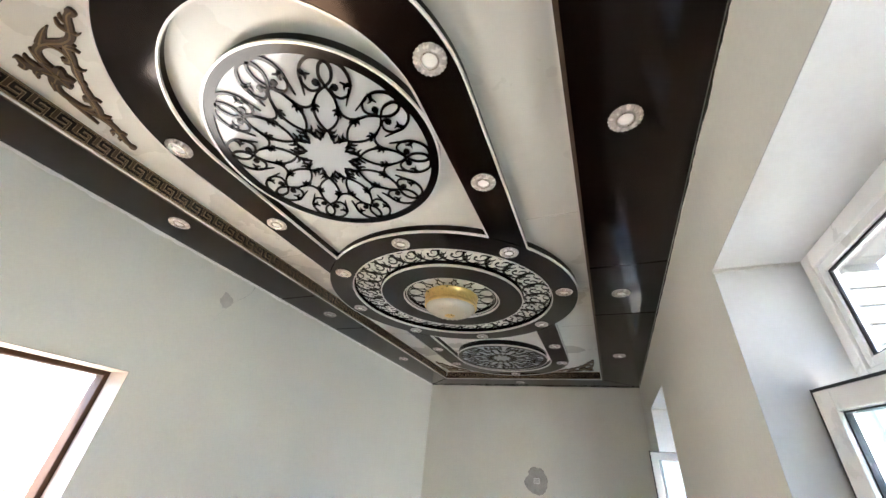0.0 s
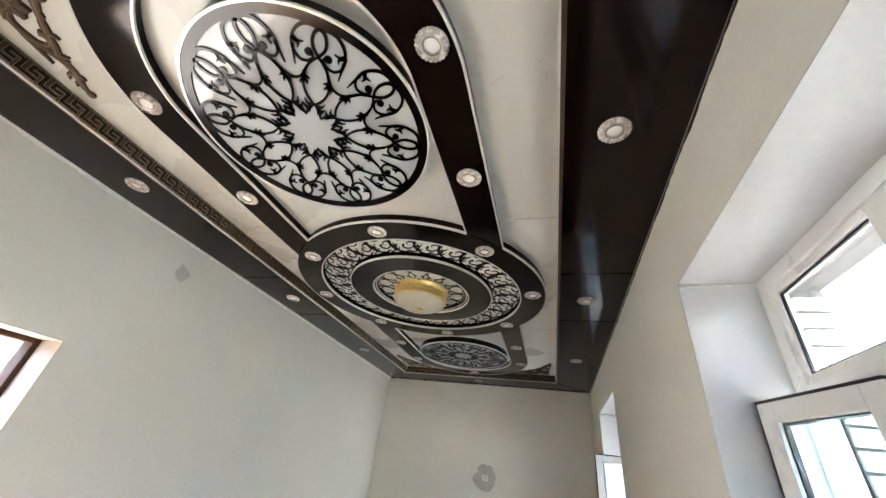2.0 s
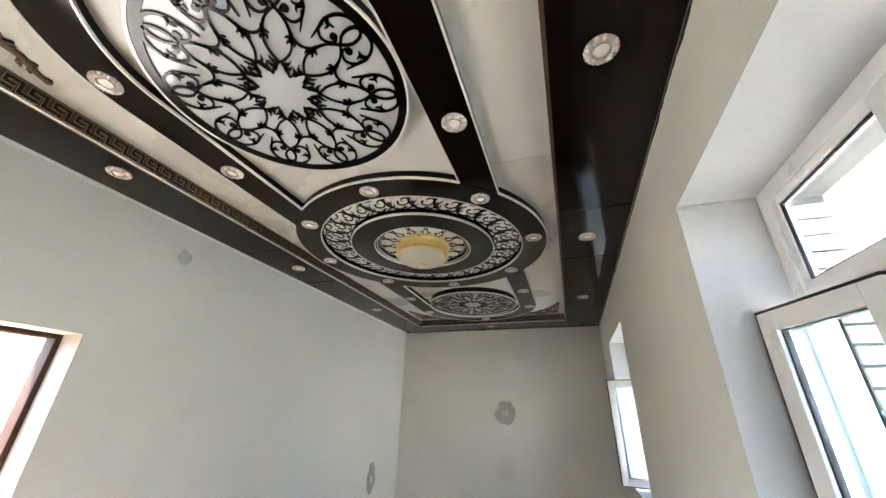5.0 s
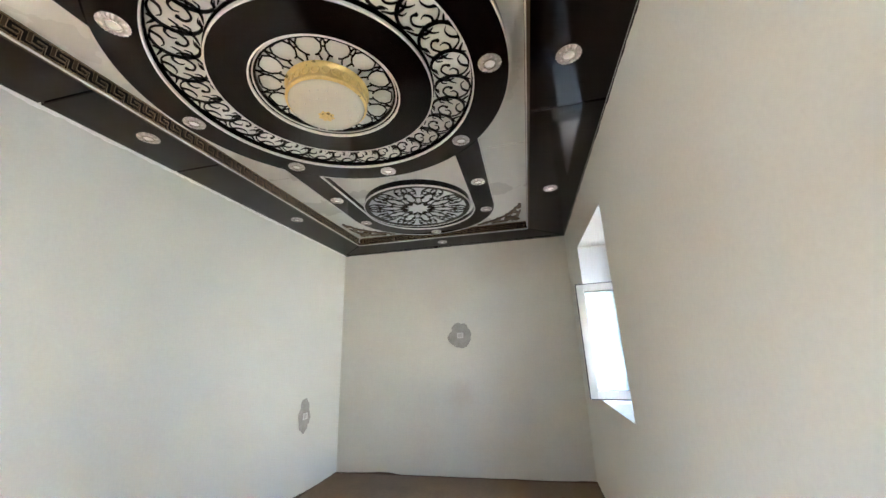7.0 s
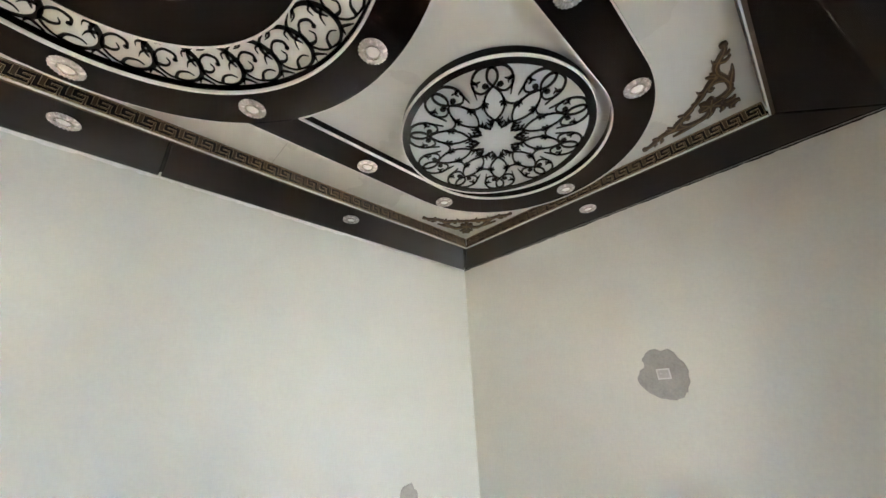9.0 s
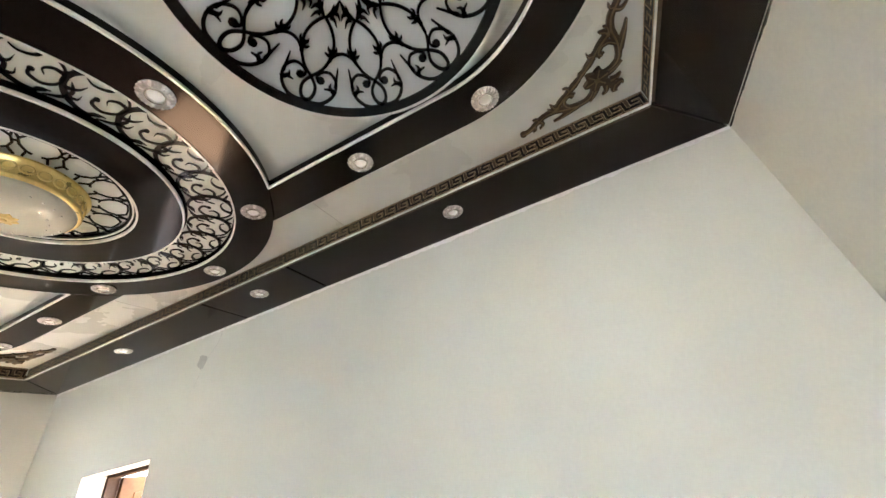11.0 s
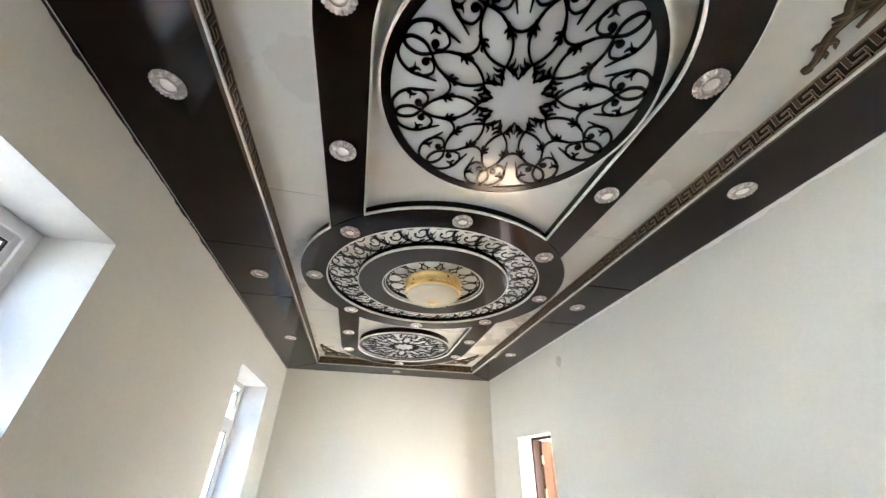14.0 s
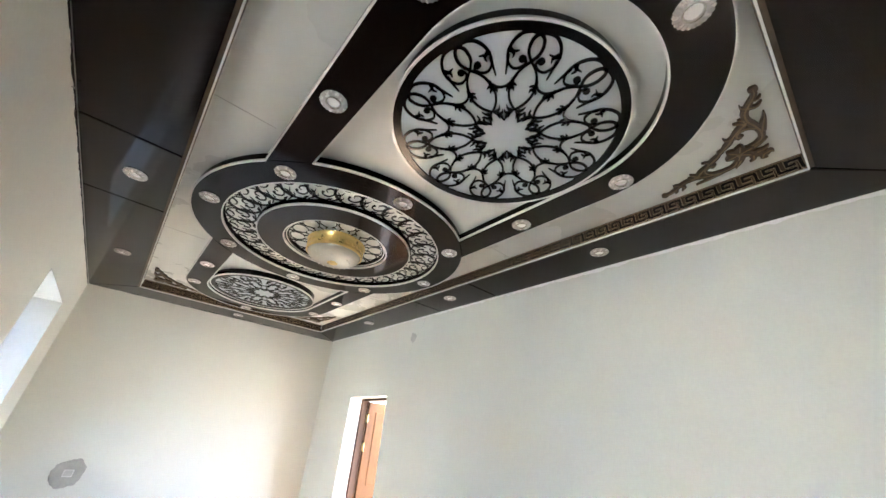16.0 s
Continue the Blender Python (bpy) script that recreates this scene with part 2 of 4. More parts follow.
def dot(bm, c, r, z0, z1, n=10):
    lo = [bm.verts.new((c[0] + r * math.cos(2 * math.pi * i / n), c[1] + r * math.sin(2 * math.pi * i / n), z0)) for i in range(n)]
    hi = [bm.verts.new((v.co.x, v.co.y, z1)) for v in lo]
    bm.faces.new(lo)
    for i in range(n):
        bm.faces.new((lo[i], lo[(i + 1) % n], hi[(i + 1) % n], hi[i]))


def turned(bm, profile, n=48):
    """A body of revolution about z from (radius, height) pairs."""
    rows = []
    for r, z in profile:
        if r < 1e-5:
            rows.append([bm.verts.new((0, 0, z))])
        else:
            rows.append([bm.verts.new((r * math.cos(2 * math.pi * i / n), r * math.sin(2 * math.pi * i / n), z)) for i in range(n)])
    for a, b in zip(rows, rows[1:]):
        for i in range(n):
            j = (i + 1) % n
            if len(a) == 1 and len(b) > 1:
                bm.faces.new((a[0], b[i], b[j]))
            elif len(b) == 1 and len(a) > 1:
                bm.faces.new((a[i], a[j], b[0]))
            elif len(a) > 1:
                bm.faces.new((a[i], a[j], b[j], b[i]))


def rough_blob(bm, r, height, seed, stretch=(1, 1), n=64, lip=0.34):
    """An irregular flat patch in the xy plane, its face at z = height."""
    rows = []
    for k, (s, z) in enumerate(((1.0, 0.0), (0.985, height * 0.7), (0.93, height), (0.0, height))):
        if s == 0:
            rows.append([bm.verts.new((0, 0, z))])
            continue
        line = []
        for i in range(n):
            a = 2 * math.pi * i / n
            q = r * s * (1 + lip * noise.noise(Vector((math.cos(a) * 1.3, math.sin(a) * 1.3, seed))) + 0.10 * noise.noise(Vector((math.cos(a) * 4, math.sin(a) * 4, seed))) + 0.05 * noise.noise(Vector((math.cos(a) * 11, math.sin(a) * 11, seed))))
            line.append(bm.verts.new((q * stretch[0] * math.cos(a), q * stretch[1] * math.sin(a), z)))
        rows.append(line)
    for a, b in zip(rows, rows[1:]):
        for i in range(n):
            j = (i + 1) % n
            bm.faces.new((a[i], a[j], b[0]) if len(b) == 1 else (a[i], a[j], b[j], b[i]))


# ---- large structure ----
def structure(name, blocks, material, label, category, smooth=False):
    bm = bmesh.new()
    for a, b in blocks:
        block(bm, a, b)
    return tagged(part(name, bm, material), label, category, kind="structure")


WIN = ((-2.42, -1.12), (1.075, 2.345))
DOOR_S, DOOR_N, DOOR_TOP = -2.285, -1.352, 2.084
TOP = 3.30
X_FRAME, X_BRICK, X_OUT = 1.954, 2.022, 2.145
W_OUT = WEST - 0.36


def wall_with_windows(x0, x1, inset):
    """Blocks of a wall along y with the two window openings; inset narrows the openings."""
    out = [((x0, SOUTH - 0.36, GROUND), (x1, NORTH + 0.36, SILL + inset)), ((x0, SOUTH - 0.36, HEAD - inset), (x1, NORTH + 0.36, TOP))]
    edges = [SOUTH - 0.36] + [e for a, b in WIN for e in (a + inset, b - inset)] + [NORTH + 0.36]
    for i in range(0, len(edges), 2):
        out.append(((x0, edges[i], SILL + inset), (x1, edges[i + 1], HEAD - inset)))
    return out


wall_east = structure("wall_east", wall_with_windows(EAST, X_BRICK, 0.0), PLASTER, "cream plastered wall with two deep window openings", "wall")
wall_east_outer = structure("wall_outer", wall_with_windows(X_BRICK + 0.002, X_OUT - 0.012, 0.062), JOINT,
                            "pale brick outer face of the window wall", "wall")
wall_west = structure("wall_west", [((W_OUT, SOUTH - 0.36, GROUND), (WEST, DOOR_S, TOP)), ((W_OUT, DOOR_N, GROUND), (WEST, NORTH + 0.36, TOP)),
                                    ((W_OUT, DOOR_S, DOOR_TOP), (WEST, DOOR_N, TOP))], PLASTER, "off-white plastered wall with a doorway", "wall")
wall_north = structure("wall_north", [((WEST + 0.001, NORTH, GROUND), (EAST - 0.001, NORTH + 0.36, TOP))], PLASTER_N, "cream plastered end wall with a grey socket patch", "wall")
wall_south = structure("wall_south", [((WEST + 0.001, SOUTH - 0.36, GROUND), (EAST - 0.001, SOUTH, TOP))], PLASTER, "cream plastered end wall", "wall")
stained(FLOORING, [((0.9, 2.9, 0.0), 0.5, (0.14, 0.085, 0.045), 0.5), ((-0.6, 2.2, 0.0), 0.6, (0.36, 0.26, 0.17), 0.4), ((0.3, 1.2, 0.0), 0.7, (0.20, 0.13, 0.08), 0.4)])
floor = structure("floor", [((W_OUT, SOUTH, GROUND), (EAST, NORTH, 0.0))], FLOORING, "dusty brown bare floor", "floor")
ceiling = structure("ceiling", [((-INX - 0.03, -INY - 0.03, RECESS), (INX + 0.03, INY + 0.03, RECESS + 0.02)),
                                ((WEST, SOUTH, RECESS + 0.03), (EAST, NORTH, TOP))], CREAM, "satin off-white recessed ceiling panels", "ceiling")
roof = structure("roof", [((W_OUT - 0.1, SOUTH - 0.46, TOP + 0.002), (X_OUT + 0.1, NORTH + 0.46, TOP + 0.2))], YARD, "flat roof slab over the room", "roof")

# joints of the white panels beside the ring
for y in (-0.955, 0.955):
    for s in (-1, 1):
        bm = bmesh.new()
        block(bm, (s * 0.86, y - 0.0015, RECESS - 0.002), (s * (INX - 0.002), y + 0.0015, RECESS + 0.004))
        tagged(part("panel_joint", bm, surface("pale_joint", (0.45, 0.43, 0.39), 0.8, bump=0) if "pale_joint" not in bpy.data.materials else bpy.data.materials["pale_joint"]),
               "fine joint between white ceiling panels", "joint", kind="structure")

# dark border: panels with mitred corners and open joints, in one mesh
bm = bmesh.new()


def slab(bm, pts, z0, z1, edge=0.005):
    """A flat panel with chamfered lower edges."""
    c = sum((Vector(p) for p in pts), Vector((0, 0))) / len(pts)
    rows = [[bm.verts.new((x + edge * math.copysign(1, c.x - x) * k, y + edge * math.copysign(1, c.y - y) * k, z)) for x, y in pts] for k, z in ((1, z0), (0, z0 + edge), (0, z1))]
    bm.faces.new(rows[0]), bm.faces.new(rows[2])
    for a, b in zip(rows, rows[1:]):
        for i in range(len(pts)):
            j = (i + 1) % len(pts)
            bm.faces.new((a[i], a[j], b[j], b[i]))


g = 0.0058
for sx, wall in ((-1, WEST + 0.004), (1, EAST - 0.004)):
    for y0, y1 in ((-0.43 + g, 0.43 - g),):
        slab(bm, [(sx * INX, y0), (wall, y0), (wall, y1), (sx * INX, y1)], HIGH, HIGH + 0.03)
    for sy, end in ((-1, SOUTH + 0.004), (1, NORTH - 0.004)):
        slab(bm, [(sx * INX, sy * (0.43 + g)), (wall, sy * (0.43 + g)), (wall, end - sy * g), (sx * INX, sy * (INY - g))], HIGH, HIGH + 0.03)
for sy, end in ((-1, SOUTH + 0.004), (1, NORTH - 0.004)):
    slab(bm, [(-INX + g, sy * INY), (INX - g, sy * INY), (EAST - 0.004 - g, end), (WEST + 0.004 + g, end)], HIGH, HIGH + 0.03)
border = tagged(part("ceiling_border", bm, DARK), "glossy dark brown ceiling border panels with fine joints", "ceiling", kind="structure")
structure("border_backing", [((WEST, SOUTH, HIGH + 0.034), (-INX - 0.03, NORTH, HIGH + 0.05)), ((INX + 0.03, SOUTH, HIGH + 0.034), (EAST, NORTH, HIGH + 0.05)),
                             ((-INX - 0.03, SOUTH, HIGH + 0.034), (INX + 0.03, -INY - 0.03, HIGH + 0.05)), ((-INX - 0.03, INY + 0.03, HIGH + 0.034), (INX + 0.03, NORTH, HIGH + 0.05))],
          GAP, "dark backing behind the border panels", "ceiling")

# ragged line where the walls meet the border: near-black strips paint in the dark gap, the west one is pale plaster
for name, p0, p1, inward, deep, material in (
        ("gap_plaster_edge", (EAST, SOUTH), (EAST, NORTH), (-1, 0), 0.016, GAP), ("gap_plaster_edge", (WEST, NORTH), (EAST, NORTH), (0, -1), 0.016, GAP),
        ("gap_plaster_edge", (WEST, SOUTH), (WEST, NORTH), (1, 0), 0.025, PLASTER_EDGE), ("gap_plaster_edge", (WEST, SOUTH), (EAST, SOUTH), (0, 1), 0.006, GAP)):
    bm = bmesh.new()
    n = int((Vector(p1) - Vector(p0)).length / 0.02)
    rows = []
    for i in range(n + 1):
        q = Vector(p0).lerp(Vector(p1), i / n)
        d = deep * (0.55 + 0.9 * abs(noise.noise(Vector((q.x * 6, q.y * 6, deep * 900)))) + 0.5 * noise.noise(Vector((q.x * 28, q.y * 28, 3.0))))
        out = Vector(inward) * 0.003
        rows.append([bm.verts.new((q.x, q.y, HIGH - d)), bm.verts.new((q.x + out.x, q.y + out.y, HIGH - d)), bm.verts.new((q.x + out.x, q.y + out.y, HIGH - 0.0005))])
    for a, b in zip(rows, rows[1:]):
        for k in range(2):
            bm.faces.new((a[k], b[k], b[k + 1], a[k + 1]))
    tagged(part(name, bm, material), "ragged edge under the ceiling border, blackened for the gap, pale plaster at the west", "trim", kind="structure")

# ragged foot of the plaster on the floor
for p0, p1, inward in (((WEST, NORTH), (EAST, NORTH), (0, -1)), ((WEST, SOUTH), (EAST, SOUTH), (0, 1)), ((EAST, SOUTH), (EAST, NORTH), (-1, 0)), ((WEST, DOOR_N), (WEST, NORTH), (1, 0))):
    bm = bmesh.new()
    n = int((Vector(p1) - Vector(p0)).length / 0.025)
    rows = []
    for i in range(n + 1):
        q = Vector(p0).lerp(Vector(p1), i / n)
        h = 0.004 + 0.030 * max(0, noise.noise(Vector((q.x * 2.3, q.y * 2.3, 7.0)))) + 0.008 * abs(noise.noise(Vector((q.x * 17, q.y * 17, 2.0))))
        out = Vector(inward) * 0.004
        rows.append([bm.verts.new((q.x + out.x * 2, q.y + out.y * 2, 0.001)), bm.verts.new((q.x + out.x, q.y + out.y, h)), bm.verts.new((q.x, q.y, h + 0.002))])
    for a, b in zip(rows, rows[1:]):
        for k in range(2):
            bm.faces.new((a[k], b[k], b[k + 1], a[k + 1]))
    tagged(part("plaster_foot", bm, FOOT), "ragged dark brown foot of the wall plaster", "trim", kind="structure")

# ground and yard
bm = bmesh.new()
bmesh.ops.create_grid(bm, x_segments=40, y_segments=40, size=300)
for v in bm.verts:
    v.co.z = GROUND - 0.004
tagged(part("ground", bm, EARTH), "bright sandy bare ground around the house", "ground", kind="structure")
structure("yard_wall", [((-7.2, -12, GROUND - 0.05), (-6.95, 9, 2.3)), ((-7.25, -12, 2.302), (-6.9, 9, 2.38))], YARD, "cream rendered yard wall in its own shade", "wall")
# unseen wall, added to throw sunlight in through the east windows
structure("yard_wall", [((6.6, -14, GROUND - 0.05), (6.85, 14, 3.3)), ((6.55, -14, 3.302), (6.9, 14, 3.38))], BOUNCE_WHITE, "unseen white wall added to bounce sun onto the west wall", "wall")


# ---- key frieze on the rise of the recess ----
def key_frieze(length, m):
    """Greek key pattern along x, standing in the xz plane, facing +y."""
    root = thing("key_frieze", m, "dark brown frieze with a gold key pattern round the recess", "frieze", "friezes round the recess", "structure")
    h0, h1 = 0.0, RECESS - HIGH
    bm = bmesh.new()
    block(bm, (-length / 2, -0.02, h0 - 0.004), (length / 2, 0, h1 - 0.001))
    part("ground", bm, KEY_BRONZE, root)
    bm = bmesh.new()
    dark = bmesh.new()
    n = round(length / 0.092)
    u = length / n

    def bar(b, x0, z0, x1, z1, wl, d):
        block(b, (min(x0, x1) - wl / 2, 0.0003, min(z0, z1) - wl / 2), (max(x0, x1) + wl / 2, d, max(z0, z1) + wl / 2))
    lo, mid, hi = 0.026, 0.052, 0.079
    for i in range(n):
        x = -length / 2 + (i + 0.16) * u
        path = ((0, lo), (0, hi), (0.60, hi), (0.60, mid), (0.30, mid))
        pieces = [(x + a * u, za, x + b * u, zb) for (a, za), (b, zb) in zip(path, path[1:])]
        if i < n - 1:
            pieces.append((x + 0.30 * u, lo, x + u, lo))
        for k, q in enumerate(pieces):
            bar(bm, *q, 0.0190, 0.0022 + 0.00004 * k)
            bar(dark, *q, 0.0158, 0.0027 + 0.00004 * k)
    for z in (0.010, h1 - 0.008):
        block(bm, (-length / 2, 0.0003, z - 0.0011), (length / 2, 0.002, z + 0.0011))
    part("key_inlay", dark, KEY_DARK, root, "dark brown key pattern")
    part("key_pattern", bm, KEY_GOLD, root, "gold key pattern")
    bm = bmesh.new()
    block(bm, (-length / 2, -0.002, -0.006), (length / 2, 0.006, 0.003))
    part("edge_bead", bm, BEAD, root, "silvery white bead")
    return root


key_frieze(2 * INY, pose(-INX, 0, HIGH, 0, 0, -90))
key_frieze(2 * INY, pose(INX, 0, HIGH, 0, 0, 90))
key_frieze(2 * INX - 0.018, pose(0, INY, HIGH, 0, 0, 180))
key_frieze(2 * INX - 0.018, pose(0, -INY, HIGH, 0, 0, 0))


# ---- dark strips: ring and two bends ----
def bead_line(root, line, w=0.009):
    bm = bmesh.new()
    stroke(bm, line, w, STRIP - 0.004, STRIP + 0.012, n=0)
    part("edge_bead", bm, BEAD, root, "silvery white bead", True)


ang_out = math.degrees(math.acos(ARM_OUT / R_OUT))
ang_in = math.degrees(math.acos(ARM_IN / R_OUT))
rosette = thing("ceiling_rosette", pose(0, 0, RECESS), "round dark brown and white ceiling rosette with scroll filigree", "ceiling rosette")
up = Matrix.Translation((0, 0, -RECESS))


def rose_part(name, bm, material, label="", smooth=False):
    bm.transform(up)
    return part(name, bm, material, rosette, label, smooth)


bm = bmesh.new()
band(bm, ring(R_OUT, 144), ring(R_IN, 144), STRIP, RECESS - 0.001, closed=True)
rose_part("outer_ring", bm, DARK, "glossy dark brown ring")
for a0, a1 in ((-ang_out, ang_out), (ang_in, 180 - ang_in), (180 - ang_out, 180 + ang_out), (180 + ang_in, 360 - ang_in)):
    bm = bmesh.new()
    stroke(bm, arc(R_OUT, a0, a1, 40), 0.009, STRIP - 0.004, STRIP + 0.012, n=0)
    rose_part("edge_bead", bm, BEAD, "silvery white bead")
for r, w, z in ((R_IN, 0.009, STRIP), (0.637, 0.009, STRIP + 0.002), (0.432, 0.010, STRIP + 0.004), (0.412, 0.008, STRIP + 0.022)):
    bm = bmesh.new()
    band(bm, ring(r + w / 2, 120), ring(r - w / 2, 120), z - 0.004, z + 0.014, closed=True)
    rose_part("edge_bead", bm, BEAD, "silvery white bead")
bm = bmesh.new()
band(bm, ring(0.632, 120), ring(0.428, 120), STRIP + 0.002, RECESS - 0.001, closed=True)
rose_part("inner_ring", bm, DARK, "glossy dark brown ring")
bm = bmesh.new()
band(bm, ring(0.427, 96), ring(0.395, 96), STRIP + 0.024, RECESS - 0.002, closed=True)
rose_part("inner_step", bm, FILIGREE)


def bend(sign):
    """A U-shaped strip that grows from the ring round one medallion."""
    root = thing("ceiling_molding", pose(0, 0, RECESS, 0, 0, 0 if sign > 0 else 180), "glossy dark brown U-shaped ceiling strip with white edges", "ceiling molding", "U-shaped ceiling strips")
    outer = [(ARM_OUT, R_OUT * math.sin(radians(ang_out)))] + [(ARM_OUT, y) for y in (1.1, 1.5)] + arc(ARM_OUT, 0, 180, 56, (0, BEND)) + [(-ARM_OUT, y) for y in (1.5, 1.1)] + [(-ARM_OUT, R_OUT * math.sin(radians(ang_out)))]
    inner = [(ARM_IN, R_OUT * math.sin(radians(ang_in)))] + [(ARM_IN, y) for y in (1.1, 1.5)] + arc(ARM_IN, 0, 180, 56, (0, BEND)) + [(-ARM_IN, y) for y in (1.5, 1.1)] + [(-ARM_IN, R_OUT * math.sin(radians(ang_in)))]
    bm = bmesh.new()
    band(bm, outer, inner, STRIP, RECESS - 0.001)
    bm.transform(up)
    part("strip", bm, DARK, root)
    for line in (outer, inner):
        bm = bmesh.new()
        stroke(bm, line, 0.009, STRIP - 0.004, STRIP + 0.012, n=0)
        bm.transform(up)
        part("edge_bead", bm, BEAD, root, "silvery white bead")


bend(1), bend(-1)


# ---- filigree ----
def mirrored(bm, fold, turn, pts, w, z0, z1, taper=None, scale=1.0):
    """One polar curve (degrees, radius), repeated round the centre and mirrored in each sector."""
    for i in range(fold):
        for s in (1, -1):
            line = [(scale * r * math.sin(radians(turn + i * 360 / fold + s * a)), scale * r * math.cos(radians(turn + i * 360 / fold + s * a))) for a, r in pts]
            stroke(bm, line, w, z0, z1, 4, taper)


def blobs(bm, fold, turn, places, z0, z1, scale=1.0):
    for i in range(fold):
        for a, r, size in places:
            for s in (1, -1):
                t = radians(turn + i * 360 / fold + s * a)
                dot(bm, (scale * r * math.sin(t), scale * r * math.cos(t)), size, z0, z1, 8)


def medallion(sign, x, y):
    root = thing("ceiling_medallion", pose(x, y, RECESS), "round white ceiling medallion with dark brown openwork scrolls", "ceiling medallion", "round ceiling medallions")
    drop = -0.070
    bm = bmesh.new()
    band(bm, ring(MEDAL_R, 96), ring(0.530, 96), drop, -0.001, closed=True)
    part("rim", bm, FILIGREE, root, "dark brown rim")
    bm = bmesh.new()
    band(bm, ring(MEDAL_R + 0.008, 96), ring(MEDAL_R - 0.002, 96), drop - 0.004, drop + 0.010, closed=True)
    part("edge_bead", bm, BEAD, root, "silvery white bead")
    bm = bmesh.new()
    turned(bm, [(0.0, drop + 0.008), (0.529, drop + 0.008), (0.529, -0.002)], 96)
    part("disc", bm, ACRYLIC, root, "cool white glossy disc")
    bm = bmesh.new()
    z0, z1, R = drop + 0.0005, drop + 0.0082, 0.525
    fold, turn = 10, 0 if sign > 0 else 180
    w = 0.0104
    thin = lambda s: 1.2 - 1.05 * s
    # two crossing stems, each looping back outside the other and ending in a bud
    mirrored(bm, fold, turn, [(10.2, 0.590), (6.9, 0.670), (3.0, 0.735), (0, 0.778), (-2.9, 0.845), (-3.1, 0.915), (-1.6, 0.975), (2.2, 1.004), (6.8, 0.996), (10.6, 0.944), (13.2, 0.865), (13.5, 0.778),
                              (10.2, 0.715), (5.6, 0.722), (3.0, 0.765), (4.0, 0.805)], w, z0, z1, lambda s: 0.9 + 0.45 * math.sin(math.pi * min(1, s * 1.1)) ** 2, R)
    mirrored(bm, fold, turn, [(13.3, 0.83), (13.9, 0.745), (14.6, 0.665)], w * 1.25, z0, z1, lambda s: 1.1 - 0.75 * s, R)
    mirrored(bm, fold, turn, [(13.1, 0.885), (11.0, 0.855), (7.6, 0.858)], w * 1.8, z0, z1, thin, R)
    mirrored(bm, fold, turn, [(12.2, 0.870), (10.4, 0.835), (11.0, 0.800)], w * 1.6, z0, z1, thin, R)
    blobs(bm, fold, turn, [(5.3, 0.792, 0.0168)], z0, z1, R)
    # garlands from stem to stem, with a trefoil at each foot
    mirrored(bm, fold, turn, [(6.3, 0.680), (9.6, 0.605), (13.8, 0.560), (18.1, 0.548)], w, z0, z1, None, R)
    mirrored(bm, fold, turn, [(9.0, 0.622), (10.2, 0.575), (10.8, 0.535)], w * 1.5, z0, z1, None, R)
    mirrored(bm, fold, turn, [(10.6, 0.560), (7.8, 0.575), (5.4, 0.560)], w * 1.7, z0, z1, thin, R)
    mirrored(bm, fold, turn, [(10.6, 0.550), (8.0, 0.535), (7.4, 0.510)], w * 1.5, z0, z1, thin, R)
    mirrored(bm, fold, turn, [(10.6, 0.545), (13.4, 0.530), (13.6, 0.505)], w * 1.4, z0, z1, thin, R)
    # pointed ovals and the leaves at their feet, which leave a ten-pointed star
    mirrored(bm, fold, turn, [(10.8, 0.545), (11.6, 0.490), (10.2, 0.420), (6.2, 0.362), (0, 0.318)], w, z0, z1, None, R)
    mirrored(bm, fold, turn, [(0.6, 0.322), (5.5, 0.296), (11.5, 0.256), (17.9, 0.196)], w * 1.55, z0, z1, lambda s: 0.35 + 0.85 * math.sin(math.pi * s) - 0.15 * s, R)
    mirrored(bm, fold, turn, [(8.0, 0.288), (7.6, 0.258), (8.8, 0.226)], w * 1.3, z0, z1, thin, R)
    mirrored(bm, fold, turn, [(6.0, 0.312), (11.0, 0.325), (13.4, 0.368)], w * 1.4, z0, z1, thin, R)
    mirrored(bm, fold, turn, [(12.0, 0.278), (15.4, 0.290), (17.0, 0.322)], w * 1.3, z0, z1, thin, R)
    part("filigree", bm, FILIGREE, root, "dark brown openwork of crossed loops round a star")


medallion(1, 0, MEDAL_Y), medallion(-1, 0.028, -1.828)

